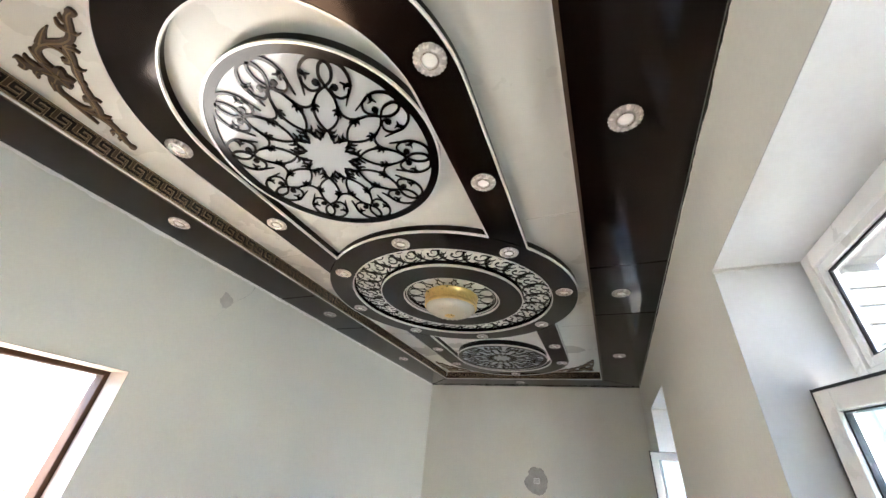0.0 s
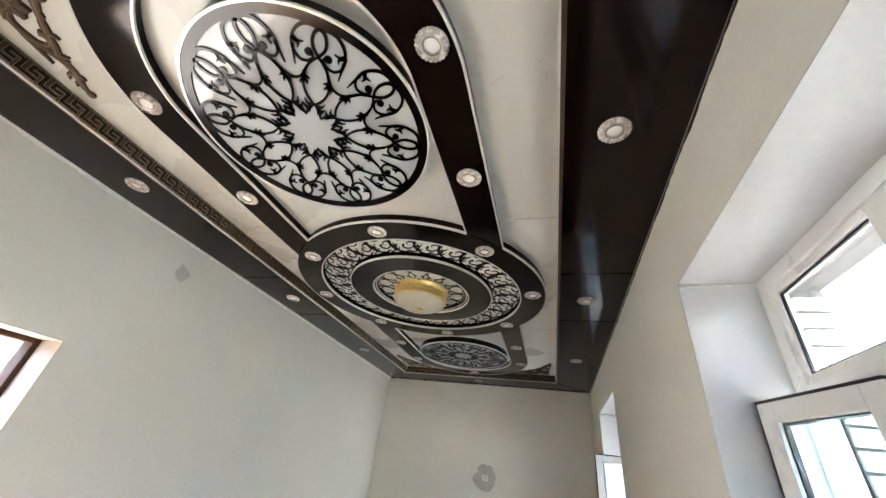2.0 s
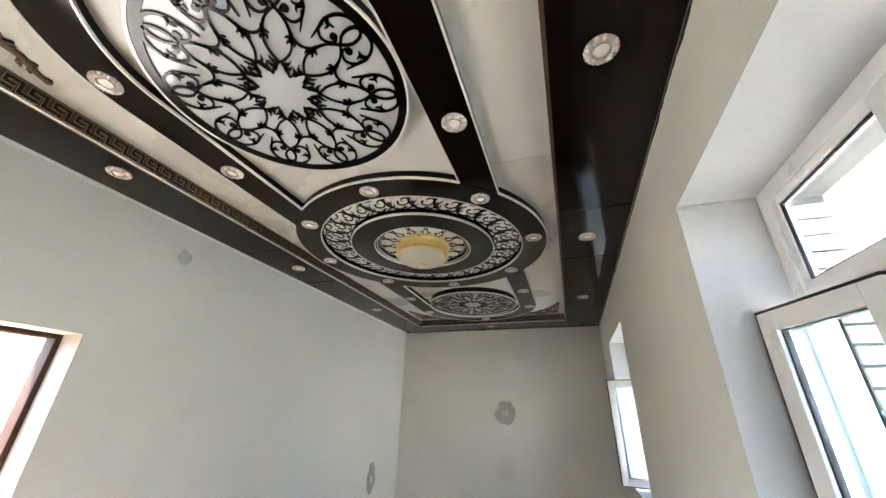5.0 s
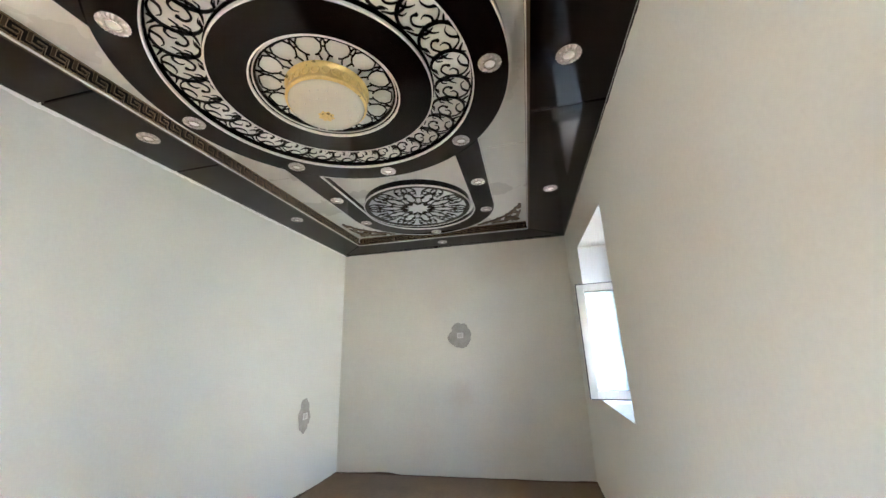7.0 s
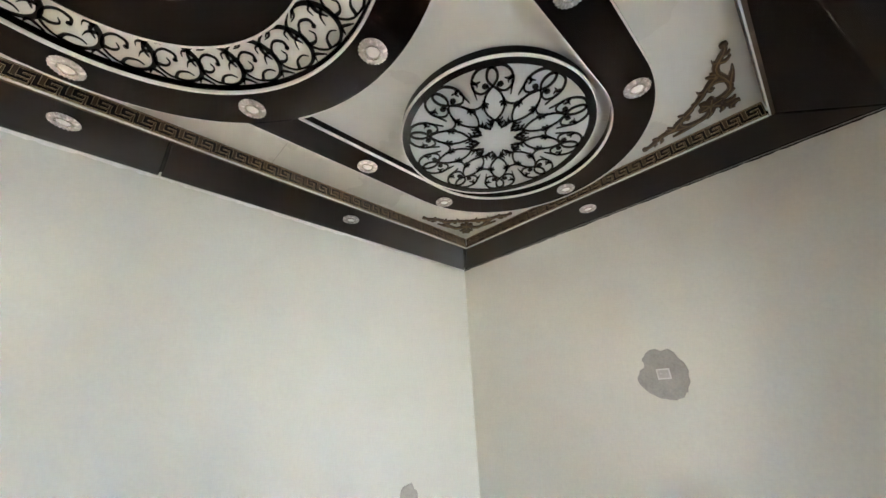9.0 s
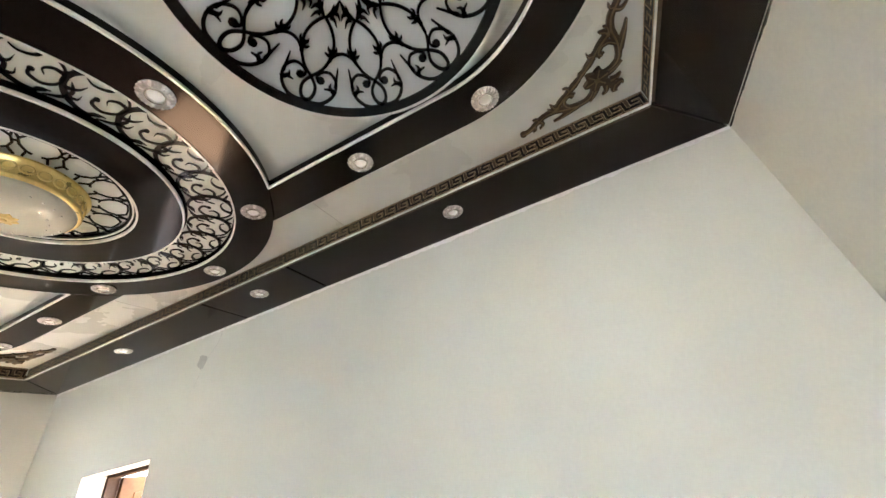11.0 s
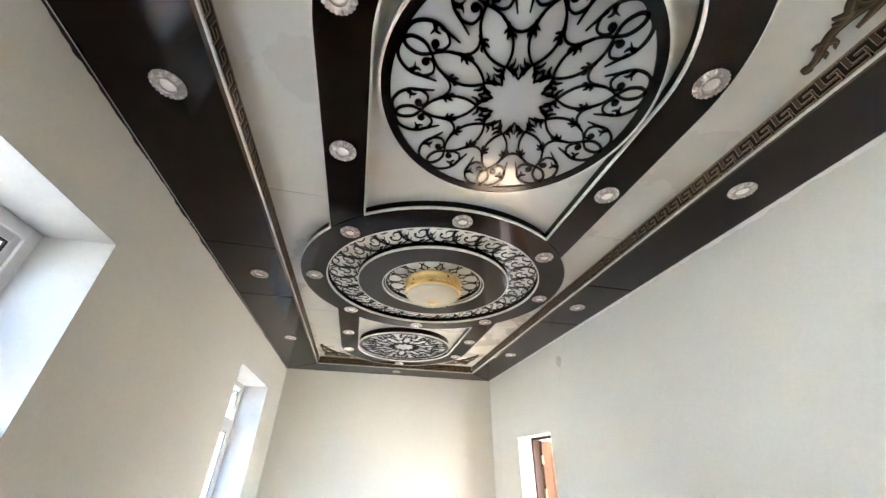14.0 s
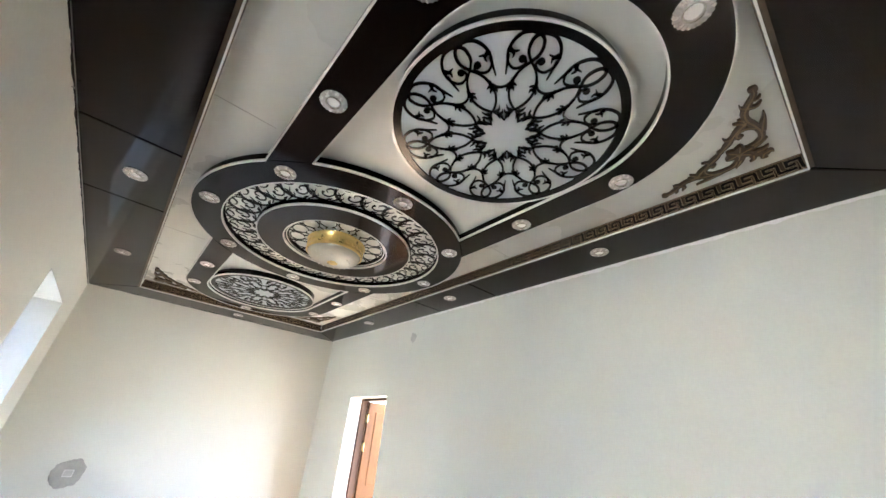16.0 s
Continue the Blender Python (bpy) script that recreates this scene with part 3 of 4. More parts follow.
# scroll band of the rosette
bm = bmesh.new()
band(bm, ring(R_IN - 0.001, 120), ring(0.633, 120), STRIP + 0.046, RECESS - 0.002, closed=True)
rose_part("white_ground", bm, CREAM, "white ground of the scroll band")
bm = bmesh.new()
band(bm, ring(0.394, 96), ring(0.05, 96), STRIP + 0.044, RECESS - 0.002, closed=True)
rose_part("white_ground", bm, CREAM, "white ground round the lamp")
bm = bmesh.new()
z0, z1 = STRIP + 0.040, STRIP + 0.047
fold, rc, hw = 26, 0.761, 0.110
for i in range(fold):
    c = i * 360 / fold

    def at(u, v, c=c):
        """u along the ring, v outwards, both in units of the half width."""
        t = radians(c) + u * hw / rc
        return ((rc + v * hw) * math.cos(t), (rc + v * hw) * math.sin(t))
    swell = lambda s: 0.25 + math.sin(math.pi * s)
    # bold crescent, the stem that turns inwards, and its leaves
    stroke(bm, [at(0.86 * math.cos(radians(a)), 0.97 * math.sin(radians(a))) for a in range(65, 306, 30)], 0.0178, z0, z1, 4, swell)
    stroke(bm, [at(-0.15, 0.98), at(0.45, 0.86), at(0.80, 0.42), at(0.74, -0.20), at(0.36, -0.52), at(0.0, -0.36), at(0.02, -0.06)], 0.0098, z0, z1, 4, lambda s: 0.8 + 0.4 * s)
    stroke(bm, [at(0.80, 0.30), at(0.52, 0.34), at(0.30, 0.14), at(0.36, -0.10)], 0.0143, z0, z1, 4, lambda s: 1.15 - 1.05 * s)
    stroke(bm, [at(0.30, 0.90), at(0.12, 0.56), at(-0.22, 0.46), at(-0.42, 0.62)], 0.0143, z0, z1, 4, lambda s: 1.15 - 1.05 * s)
    stroke(bm, [at(-0.80, -0.25), at(-0.46, -0.10), at(-0.30, 0.22)], 0.0143, z0, z1, 4, lambda s: 1.15 - 1.05 * s)
    stroke(bm, [at(-0.62, -0.62), at(-0.36, -0.56), at(-0.30, -0.30)], 0.0114, z0, z1, 4, lambda s: 1.15 - 1.05 * s)
    stroke(bm, [at(0.40, -0.98), at(0.92, -0.74), at(1.12, -0.30), at(1.00, 0.10)], 0.0121, z0, z1, 4, swell)
    stroke(bm, [at(0.62, 0.98), at(1.00, 0.70), at(1.14, 0.98)], 0.0114, z0, z1, 4, swell)
    stroke(bm, [at(0.15, -0.98), at(0.30, -0.78), at(0.62, -0.72)], 0.0137, z0, z1, 4, lambda s: 1.15 - s)
    dot(bm, at(0.05, -0.08), 0.0105, z0, z1, 8)
for r0, r1 in ((R_IN - 0.001, 0.873), (0.648, 0.634)):
    band(bm, ring(r0, 120), ring(r1, 120), z0, z1, closed=True)
rose_part("scroll_band", bm, FILIGREE, "dark brown scroll filigree on white")
# cells round the lamp
bm = bmesh.new()
fold = 14
z0, z1 = STRIP + 0.039, STRIP + 0.045
for i in range(fold):
    c, d = i * 360 / fold, 360 / fold

    def cell(u, r, c=c, d=d):
        t = radians(c + u * d)
        return (r * math.cos(t), r * math.sin(t))
    for s in (1, -1):
        stroke(bm, [cell(0.0, 0.386), cell(s * 0.26, 0.384), cell(s * 0.43, 0.350), cell(s * 0.43, 0.312), cell(s * 0.27, 0.276), cell(s * 0.12, 0.268)], 0.0092, z0, z1, 0)
        stroke(bm, [cell(0.5, 0.395), cell(0.5 + s * 0.08, 0.348)], 0.0092, z0, z1, 0)
        stroke(bm, [cell(s * 0.27, 0.276), cell(s * 0.38, 0.236)], 0.0092, z0, z1, 0)
    stroke(bm, [cell(0.43, 0.330), cell(0.57, 0.330)], 0.0092, z0, z1, 0)
rose_part("cell_band", bm, FILIGREE, "dark brown lattice of cells on white")


# ---- corner ornaments ----
def corner_ornament():
    root = thing("corner_ornament", pose(0, 0, 0), "dark bronze acanthus scroll ornament in the ceiling corner", "ceiling ornament", "bronze corner ornaments")
    base, top = bmesh.new(), bmesh.new()

    def both(bm, pts, w, z0, z1, taper=None):
        for flip in (False, True):
            stroke(bm, [(q, p) if flip else (p, q) for p, q in pts], w, z0, z1, 5, taper)
    leaf = lambda s: 0.25 + 1.0 * math.sin(math.pi * min(1.0, 0.12 + 0.88 * s))
    tip = lambda s: 1.2 - 1.0 * s
    # coordinates from the corner of the recess, along both legs
    swell = lambda s: 0.75 + 0.55 * math.sin(math.pi * s)
    knot = lambda s: 0.8 + 0.55 * s
    curves = (([(0.079, 0.622), (0.082, 0.581), (0.110, 0.534), (0.134, 0.490), (0.137, 0.435), (0.118, 0.375), (0.107, 0.320), (0.112, 0.270), (0.140, 0.242), (0.180, 0.232)], 0.025, swell),
              ([(0.112, 0.350), (0.146, 0.378), (0.180, 0.376), (0.196, 0.350), (0.180, 0.328)], 0.024, knot),
              ([(0.140, 0.425), (0.172, 0.398), (0.204, 0.364), (0.232, 0.325), (0.260, 0.294), (0.282, 0.276)], 0.026, lambda s: 0.8 + 0.5 * abs(math.sin(7.5 * s))),
              ([(0.146, 0.410), (0.162, 0.432), (0.188, 0.446)], 0.036, tip), ([(0.146, 0.420), (0.150, 0.448), (0.166, 0.462)], 0.028, tip),
              ([(0.104, 0.315), (0.088, 0.372), (0.078, 0.410), (0.072, 0.448)], 0.030, tip),
              ([(0.118, 0.515), (0.090, 0.502), (0.066, 0.524)], 0.024, tip), ([(0.100, 0.550), (0.076, 0.545), (0.062, 0.562)], 0.018, tip),
              ([(0.120, 0.520), (0.138, 0.530), (0.140, 0.550)], 0.016, tip),
              ([(0.190, 0.214), (0.138, 0.226), (0.094, 0.254)], 0.044, tip), ([(0.150, 0.168), (0.118, 0.172), (0.100, 0.190)], 0.030, tip),
              ([(0.215, 0.348), (0.238, 0.352), (0.246, 0.374)], 0.020, tip), ([(0.130, 0.130), (0.098, 0.138), (0.092, 0.118)], 0.026, tip))
    for pts, w, tp in curves:
        both(base, pts, w, -0.013, 0.0, tp)
        both(top, pts, w * 0.22, -0.0160, -0.012, tp)
    for flip in ((0.079, 0.614), (0.614, 0.079)):
        dot(base, flip, 0.018, -0.015, 0.0, 14)
    centre = Vector((0.214, 0.214))
    for i in range(6):
        a = radians(45 + i * 60)
        d = Vector((math.cos(a), math.sin(a)))
        stroke(base, [centre + d * 0.006, centre + d * 0.036, centre + d * 0.064], 0.036, -0.020, 0.0, 5, leaf)
        stroke(top, [centre + d * 0.014, centre + d * 0.054], 0.005, -0.023, -0.019, 2)
    stroke(base, [(0.19, 0.19), (0.155, 0.155), (0.112, 0.112)], 0.040, -0.014, 0.0, 4)
    dot(top, centre, 0.013, -0.026, -0.019, 10)
    part("relief", base, BRONZE, root)
    part("raised_edge", top, BRONZE_LIGHT, root, "rubbed lighter bronze veins")
    return root


first = corner_ornament()
first.matrix_world = pose(-INX + 0.028, -INY + 0.045, RECESS - 0.0005)
copy_thing(first, pose(INX, INY, RECESS - 0.0005, 0, 0, 180))
copy_thing(first, pose(INX, -INY, RECESS - 0.0005, 0, 0, 90))
copy_thing(first, pose(-INX, INY, RECESS - 0.0005, 0, 0, -90))


# ---- downlights ----
def downlight():
    root = thing("downlight", pose(0, 0, 0), "round recessed downlight with a cut crystal rim, unlit", "downlight", "crystal ceiling downlights")
    bm = bmesh.new()
    n = 88
    prof = ((0.063, 0.0), (0.065, -0.006), (0.058, -0.013), (0.046, -0.016), (0.037, -0.012), (0.036, 0.0))
    rows = []
    for k, (r, z) in enumerate(prof):
        wave = [math.cos(2 * math.pi * i * 22 / n) for i in range(n)]
        rows.append([bm.verts.new(((r + (0.0024 * wave[i] if k in (1, 2) else 0)) * math.cos(2 * math.pi * i / n), (r + (0.0024 * wave[i] if k in (1, 2) else 0)) * math.sin(2 * math.pi * i / n),
                                   z - (0.0018 * wave[i] if k in (2, 3) else 0))) for i in range(n)])
    for a, b in zip(rows, rows[1:]):
        for i in range(n):
            bm.faces.new((a[i], a[(i + 1) % n], b[(i + 1) % n], b[i]))
    part("crystal_rim", bm, CRYSTAL, root, "scalloped cut crystal rim")
    bm = bmesh.new()
    turned(bm, [(0.0365, -0.001), (0.0365, -0.014), (0.033, -0.017), (0.030, -0.012), (0.029, -0.002)], 32)
    part("trim_ring", bm, CHROME, root, "chrome ring", True)
    bm = bmesh.new()
    turned(bm, [(0.0295, -0.003), (0.028, -0.007), (0.018, -0.011), (0.0, -0.0125)], 28)
    part("lens", bm, LENS, root, "frosted white lens", True)
    return root


spots = [(sx, y, HIGH) for sx in (-1.355, 1.392) for y in (-1.66, 0.0, 1.66)] + [(0, y, HIGH) for y in (-3.035, 3.035)]
spots += [(0.983 * math.cos(radians(45 * i)), 0.983 * math.sin(radians(45 * i)), STRIP) for i in range(8)]
for s in (-1, 1):
    spots += [(x, s * y, STRIP) for x in (-0.727, 0.727) for y in (1.415, 2.115)] + [(0, s * 2.695, STRIP)]
lamp0 = downlight()
lamp0.matrix_world = pose(*spots[0])
for i, p in enumerate(spots[1:]):
    copy_thing(lamp0, pose(*p, 0, 0, 17 * i))

# ---- lamp in the middle of the rosette ----
lamp = thing("ceiling_lamp", pose(0, 0, STRIP + 0.036) @ Matrix.Diagonal((1.07, 1.07, 1.0, 1.0)), "round gold and milky glass ceiling lamp with crystal studs", "ceiling lamp")
bm = bmesh.new()
turned(bm, [(0.212, 0.009), (0.228, -0.006), (0.230, -0.016), (0.219, -0.024), (0.214, -0.088), (0.220, -0.096), (0.221, -0.104), (0.215, -0.112), (0.200, -0.112)], 72)
part("gold_band", bm, GOLD, lamp, "embossed gold band", True)
bm = bmesh.new()
turned(bm, [(0.206, -0.106)] + [(0.206 * math.cos(a), -0.112 - 0.074 * math.sin(a)) for a in [i * math.pi / 2 / 12 for i in range(12)]] + [(0.0, -0.186)], 72)
part("glass_bowl", bm, BOWL, lamp, "milky cream glass bowl", True)
bm = bmesh.new()
petal = [0.041 + 0.005 * math.cos(8 * 2 * math.pi * i / 64) for i in range(64)]
low = [bm.verts.new((r * math.cos(2 * math.pi * i / 64), r * math.sin(2 * math.pi * i / 64), -0.186)) for i, r in enumerate(petal)]
mid = [bm.verts.new((0.62 * r * math.cos(2 * math.pi * i / 64), 0.62 * r * math.sin(2 * math.pi * i / 64), -0.193)) for i, r in enumerate(petal)]
root_ring = [bm.verts.new((r * math.cos(2 * math.pi * i / 64), r * math.sin(2 * math.pi * i / 64), -0.178)) for i, r in enumerate(petal)]
for i in range(64):
    j = (i + 1) % 64
    bm.faces.new((low[i], low[j], mid[j], mid[i]))
    bm.faces.new((root_ring[i], root_ring[j], low[j], low[i]))
bm.faces.new(mid)
part("rosette_plate", bm, GOLD, lamp, "gold leaf plate")
bm = bmesh.new()
turned(bm, [(0.011, -0.190), (0.012, -0.195), (0.008, -0.199), (0.0, -0.200)], 20)
part("finial", bm, GOLD, lamp, "gold finial", True)
loop = bmesh.new()
n, k = 14, 8
rows = []
for i in range(n):
    a = 2 * math.pi * i / n
    rows.append([loop.verts.new(((0.0205 + 0.0042 * math.cos(2 * math.pi * j / k)) * math.cos(a), 0.0042 * math.sin(2 * math.pi * j / k), (0.0205 + 0.0042 * math.cos(2 * math.pi * j / k)) * math.sin(a))) for j in range(k)])
for i in range(n):
    for j in range(k):
        loop.faces.new((rows[i][j], rows[(i + 1) % n][j], rows[(i + 1) % n][(j + 1) % k], rows[i][(j + 1) % k]))
one = part("embossed_loop", loop, GOLD, lamp, "", True)
one.matrix_local = pose(0, -0.2165, -0.056)
for i in range(1, 26):
    o = new("embossed_loop", one.data)
    o.parent = lamp
    o.matrix_local = Matrix.Rotation(2 * math.pi * i / 26, 4, "Z") @ pose(0, -0.2165, -0.056)
stud = bmesh.new()
bmesh.ops.create_icosphere(stud, subdivisions=2, radius=0.0054)
first_stud = None
for rr, cnt in ((0.172, 24), (0.128, 18)):
    z = -0.112 - 0.074 * math.sqrt(1 - (rr / 0.204) ** 2)
    for i in range(cnt):
        if i % 6 > 3:
            continue
        if first_stud is None:
            o = first_stud = part("crystal_stud", stud, STUD, lamp, "clear glass stud", True)
        else:
            o = new("crystal_stud", first_stud.data)
            o.parent = lamp
        o.matrix_local = pose(rr * math.cos(2 * math.pi * i / cnt), rr * math.sin(2 * math.pi * i / cnt), z - 0.001)


# ---- windows ----
def window(name, y0, y1, swing, shift, hang, wide, low, label):
    root = thing(name, pose(X_FRAME, (y0 + y1) / 2, SILL), label, "window", "", "structure")
    back = root.matrix_world.inverted()
    ym, zt, yl = (y0 + y1) / 2, 2.098, y1 - 0.452

    def add(pname, pieces, material, parent=root, plabel="", edge=0.004):
        bm = bmesh.new()
        for a, b in pieces:
            soft_block(bm, a, b, edge)
        bm.transform(back)
        return part(pname, bm, material, parent, plabel)
    f, x0, x1 = 0.058, X_FRAME, X_FRAME + 0.066
    add("window_frame", [((x0, y0, SILL), (x1, y0 + f, HEAD)), ((x0, y1 - f, SILL), (x1, y1, HEAD)), ((x0, y0 + f, HEAD - f), (x1, y1 - f, HEAD)), ((x0, y0 + f, SILL), (x1, y1 - f, SILL + f))], UPVC, root, "white plastic outer frame")
    add("transom", [((x0 + 0.001, y0 + f, zt - 0.036), (x1 - 0.001, y1 - f, zt + 0.036))], UPVC)
    add("mullion", [((x0 + 0.002, ym - 0.034, zt + 0.036), (x1 - 0.002, ym + 0.034, HEAD - f))], UPVC)
    add("mullion", [((x0 + 0.002, yl - 0.034, SILL + f), (x1 - 0.002, yl + 0.034, zt - 0.036))], UPVC)
    panes = [(y0 + f, ym - 0.034, zt + 0.036, HEAD - f), (ym + 0.034, y1 - f, zt + 0.036, HEAD - f), (y0 + f, yl - 0.034, SILL + f, zt - 0.036)]
    for a, b, c, d in panes:
        e = 0.032
        add("glazing_bead", [((x0 + 0.012, a, c), (x1 - 0.012, a + e, d)), ((x0 + 0.012, b - e, c), (x1 - 0.012, b, d)), ((x0 + 0.012, a + e, d - e), (x1 - 0.012, b - e, d)), ((x0 + 0.012, a + e, c), (x1 - 0.012, b - e, c + e))], UPVC, root, "", 0.003)
        g = 0.007
        add("gasket", [((x0 + 0.020, a + e, c + e), (x0 + 0.034, a + e + g, d - e)), ((x0 + 0.020, b - e - g, c + e), (x0 + 0.034, b - e, d - e)), ((x0 + 0.020, a + e, d - e - g), (x0 + 0.034, b - e, d - e)), ((x0 + 0.020, a + e, c + e), (x0 + 0.034, b - e, c + e + g))], RUBBER, root, "black rubber gasket", 0.001)
        for gx in (0.026, 0.045):
            p = add("pane", [((x0 + gx, a + e, c + e), (x0 + gx + 0.005, b - e, d - e))], GLASS, root, "clear glass", 0.0005)
            p.visible_shadow = False
    # casement hung on the mullion and swung into the room
    w, zb, zh, t, s = wide, SILL + 0.045 - low, zt - 0.016 - low, 0.058, 0.066
    turn = back @ pose(x0 - 0.006 - shift, y1 - hang, 0, 0, 0, swing)

    def leaf(pname, pieces, material, parent, plabel="", edge=0.004):
        bm = bmesh.new()
        for a, b in pieces:
            soft_block(bm, a, b, edge)
        bm.transform(turn)
        return part(pname, bm, material, parent, plabel)
    sash = leaf("sash", [((-t, 0, zb), (0, s, zh)), ((-t, w - s, zb), (0, w, zh)), ((-t, s, zh - s), (0, w - s, zh)), ((-t, s, zb), (0, w - s, zb + s))], UPVC, root, "white plastic casement swung open into the room")
    g = 0.0045
    leaf("gasket", [((-0.043, s, zb + s), (-0.008, s + g, zh - s)), ((-0.043, w - s - g, zb + s), (-0.008, w - s, zh - s)), ((-0.043, s + g, zh - s - g), (-0.008, w - s - g, zh - s)), ((-0.043, s + g, zb + s), (-0.008, w - s - g, zb + s + g))], RUBBER, sash, "black rubber gasket", 0.001)
    leaf("seal", [((-t + 0.004, 0.004, zh + 0.0005), (-0.002, w - 0.004, zh + 0.010)), ((-t + 0.004, w + 0.0005, zb), (-0.002, w + 0.010, zh + 0.010)), ((-t + 0.004, 0.004, zb - 0.010), (-0.002, w - 0.004, zb - 0.0005))], RUBBER, sash, "black rubber seal", 0.001)
    for gx in (-0.037, -0.018):
        p = leaf("pane", [((gx, s + g, zb + s + g), (gx + 0.005, w - s - g, zh - s - g))], GLASS_LEAF, sash, "tinted clear glass", 0.0005)
        p.visible_shadow = False
    zm = (zb + zh) / 2
    bm = bmesh.new()
    soft_block(bm, (0.001, w - 0.052, zm - 0.035), (0.010, w - 0.022, zm + 0.035), 0.003)
    soft_block(bm, (0.010, w - 0.045, zm - 0.010), (0.040, w - 0.029, zm + 0.008), 0.004)
    soft_block(bm, (0.030, w - 0.046, zm - 0.125), (0.044, w - 0.028, zm + 0.008), 0.005)
    bm.transform(turn)
    part("handle", bm, UPVC, sash, "white lever handle")
    for z in (zb + 0.12, zh - 0.12):
        bm = bmesh.new()
        soft_block(bm, (-t - 0.010, -0.012, z - 0.04), (-t + 0.008, 0.008, z + 0.04), 0.004)
        bm.transform(turn)
        part("hinge", bm, UPVC, sash)
    return root


window("window_1", *WIN[0], 15, -0.028, 0.425, 0.43, 0.014, "white plastic window with a casement ajar")
window("window_2", *WIN[1], 82, 0.0, 0.412, 0.405, 0.0, "white plastic window with a casement wide open")
# painted linings of the openings
for i, (y0, y1) in enumerate(WIN):
    e = 0.0035
    for name, lo, hi in (("reveal", (EAST - 0.001, y0 - 0.001, SILL), (X_FRAME - 0.001, y0 + e, HEAD)), ("reveal", (EAST - 0.001, y1 - e, SILL), (X_FRAME - 0.001, y1 + 0.001, HEAD)),
                         ("reveal", (EAST - 0.001, y0 + e, HEAD - e), (X_FRAME - 0.001, y1 - e, HEAD + 0.001)), ("window_sill", (EAST - 0.001, y0 + e, SILL - 0.001), (X_FRAME - 0.001, y1 - e, SILL + e))):
        structure(name, [(lo, hi)], REVEAL, "grey-white skimmed lining of the window opening", "reveal")
    # ragged strip imitating the shadow line where the jamb meets the head
    bm = bmesh.new()
    rows = []
    for k in range(25):
        x = EAST - 0.004 + (X_FRAME - EAST) * k / 24
        d = 0.010 + 0.012 * abs(noise.noise(Vector((x * 21, y1, 4.0)))) + 0.010 * max(0, 1 - k / 5)
        rows.append([bm.verts.new((x, y1 - e - q, HEAD - e - h)) for q, h in ((0.0, d), (0.005, d * 0.85), (0.006, 0.0004))])
    for a, b in zip(rows, rows[1:]):
        for k in range(2):
            bm.faces.new((a[k], b[k], b[k + 1], a[k + 1]))
    tagged(part("shadow_lip", bm, OLD_MORTAR), "ragged grey strip imitating the shadow line under the window head", "trim", kind="structure")

# ---- doorway ----
e = 0.0035
for lo, hi in (((-1.81, DOOR_S - 0.001, 0.002), (WEST + 0.001, DOOR_S + e, DOOR_TOP)), ((-1.81, DOOR_N - e, 0.002), (WEST + 0.001, DOOR_N + 0.001, DOOR_TOP)),
               ((-1.81, DOOR_S + e, DOOR_TOP - e), (WEST + 0.001, DOOR_N - e, DOOR_TOP + 0.001))):
    structure("reveal", [(lo, hi)], DOOR_REVEAL, "cream raw plaster lining of the doorway", "reveal")
door = thing("door_1", pose(-1.9, DOOR_S, 0), "brown wooden door standing wide open outwards", "door", "", "structure")
back = door.matrix_world.inverted()


def door_part(name, pieces, material, parent, label="", edge=0.004, m=None):
    bm = bmesh.new()
    for a, b in pieces:
        soft_block(bm, a, b, edge)
    bm.transform(back @ m if m else back)
    return part(name, bm, material, parent, label)


fx0, fx1, fw = -1.915, -1.812, 0.032
door_part("door_frame", [((fx0, DOOR_S, 0), (fx1, DOOR_S + fw, DOOR_TOP - 0.001)), ((fx0, DOOR_N - fw, 0), (fx1, DOOR_N, DOOR_TOP - 0.001)), ((fx0, DOOR_S + fw, DOOR_TOP - fw), (fx1, DOOR_N - fw, DOOR_TOP - 0.001))],
          WOOD_DARK, door, "dark brown wooden door frame")
LEAF_W = DOOR_N - DOOR_S - 2 * fw - 0.006
swing = pose(fx0 + 0.004, DOOR_S + fw + 0.003, 0, 0, 0, 92)
leaf_ob = door_part("door_leaf", [((0, 0, 0.012), (0.042, LEAF_W, DOOR_TOP - fw - 0.004))], WOOD, door, "brown wooden door leaf", 0.004, swing)
for z0, z1 in ((0.18, 0.88), (1.02, 1.92)):
    for y0, y1 in ((0.12, LEAF_W / 2 - 0.04), (LEAF_W / 2 + 0.04, LEAF_W - 0.12)):
        for x0, x1 in ((-0.008, -0.0005), (0.0425, 0.050)):
            door_part("panel", [((x0, y0, z0), (x1, y1, z1))], WOOD, leaf_ob, "", 0.006, swing)
for z in (0.30, 1.47, 1.83):
    hinge = bmesh.new()
    soft_block(hinge, (0.002, -0.004, z - 0.045), (0.040, 0.0005, z + 0.045), 0.001)
    turned_bm = bmesh.new()
    turned(turned_bm, [(0.0, -0.05), (0.007, -0.05), (0.007, 0.05), (0.0, 0.05)], 12)
    turned_bm.transform(Matrix.Translation((0.045, -0.003, z)))
    me = bpy.data.meshes.new("tmp")
    turned_bm.to_mesh(me)
    turned_bm.free()
    hinge.from_mesh(me)
    bpy.data.meshes.remove(me)
    hinge.transform(back @ swing)
    part("hinge", hinge, GOLD, door, "brass hinge")

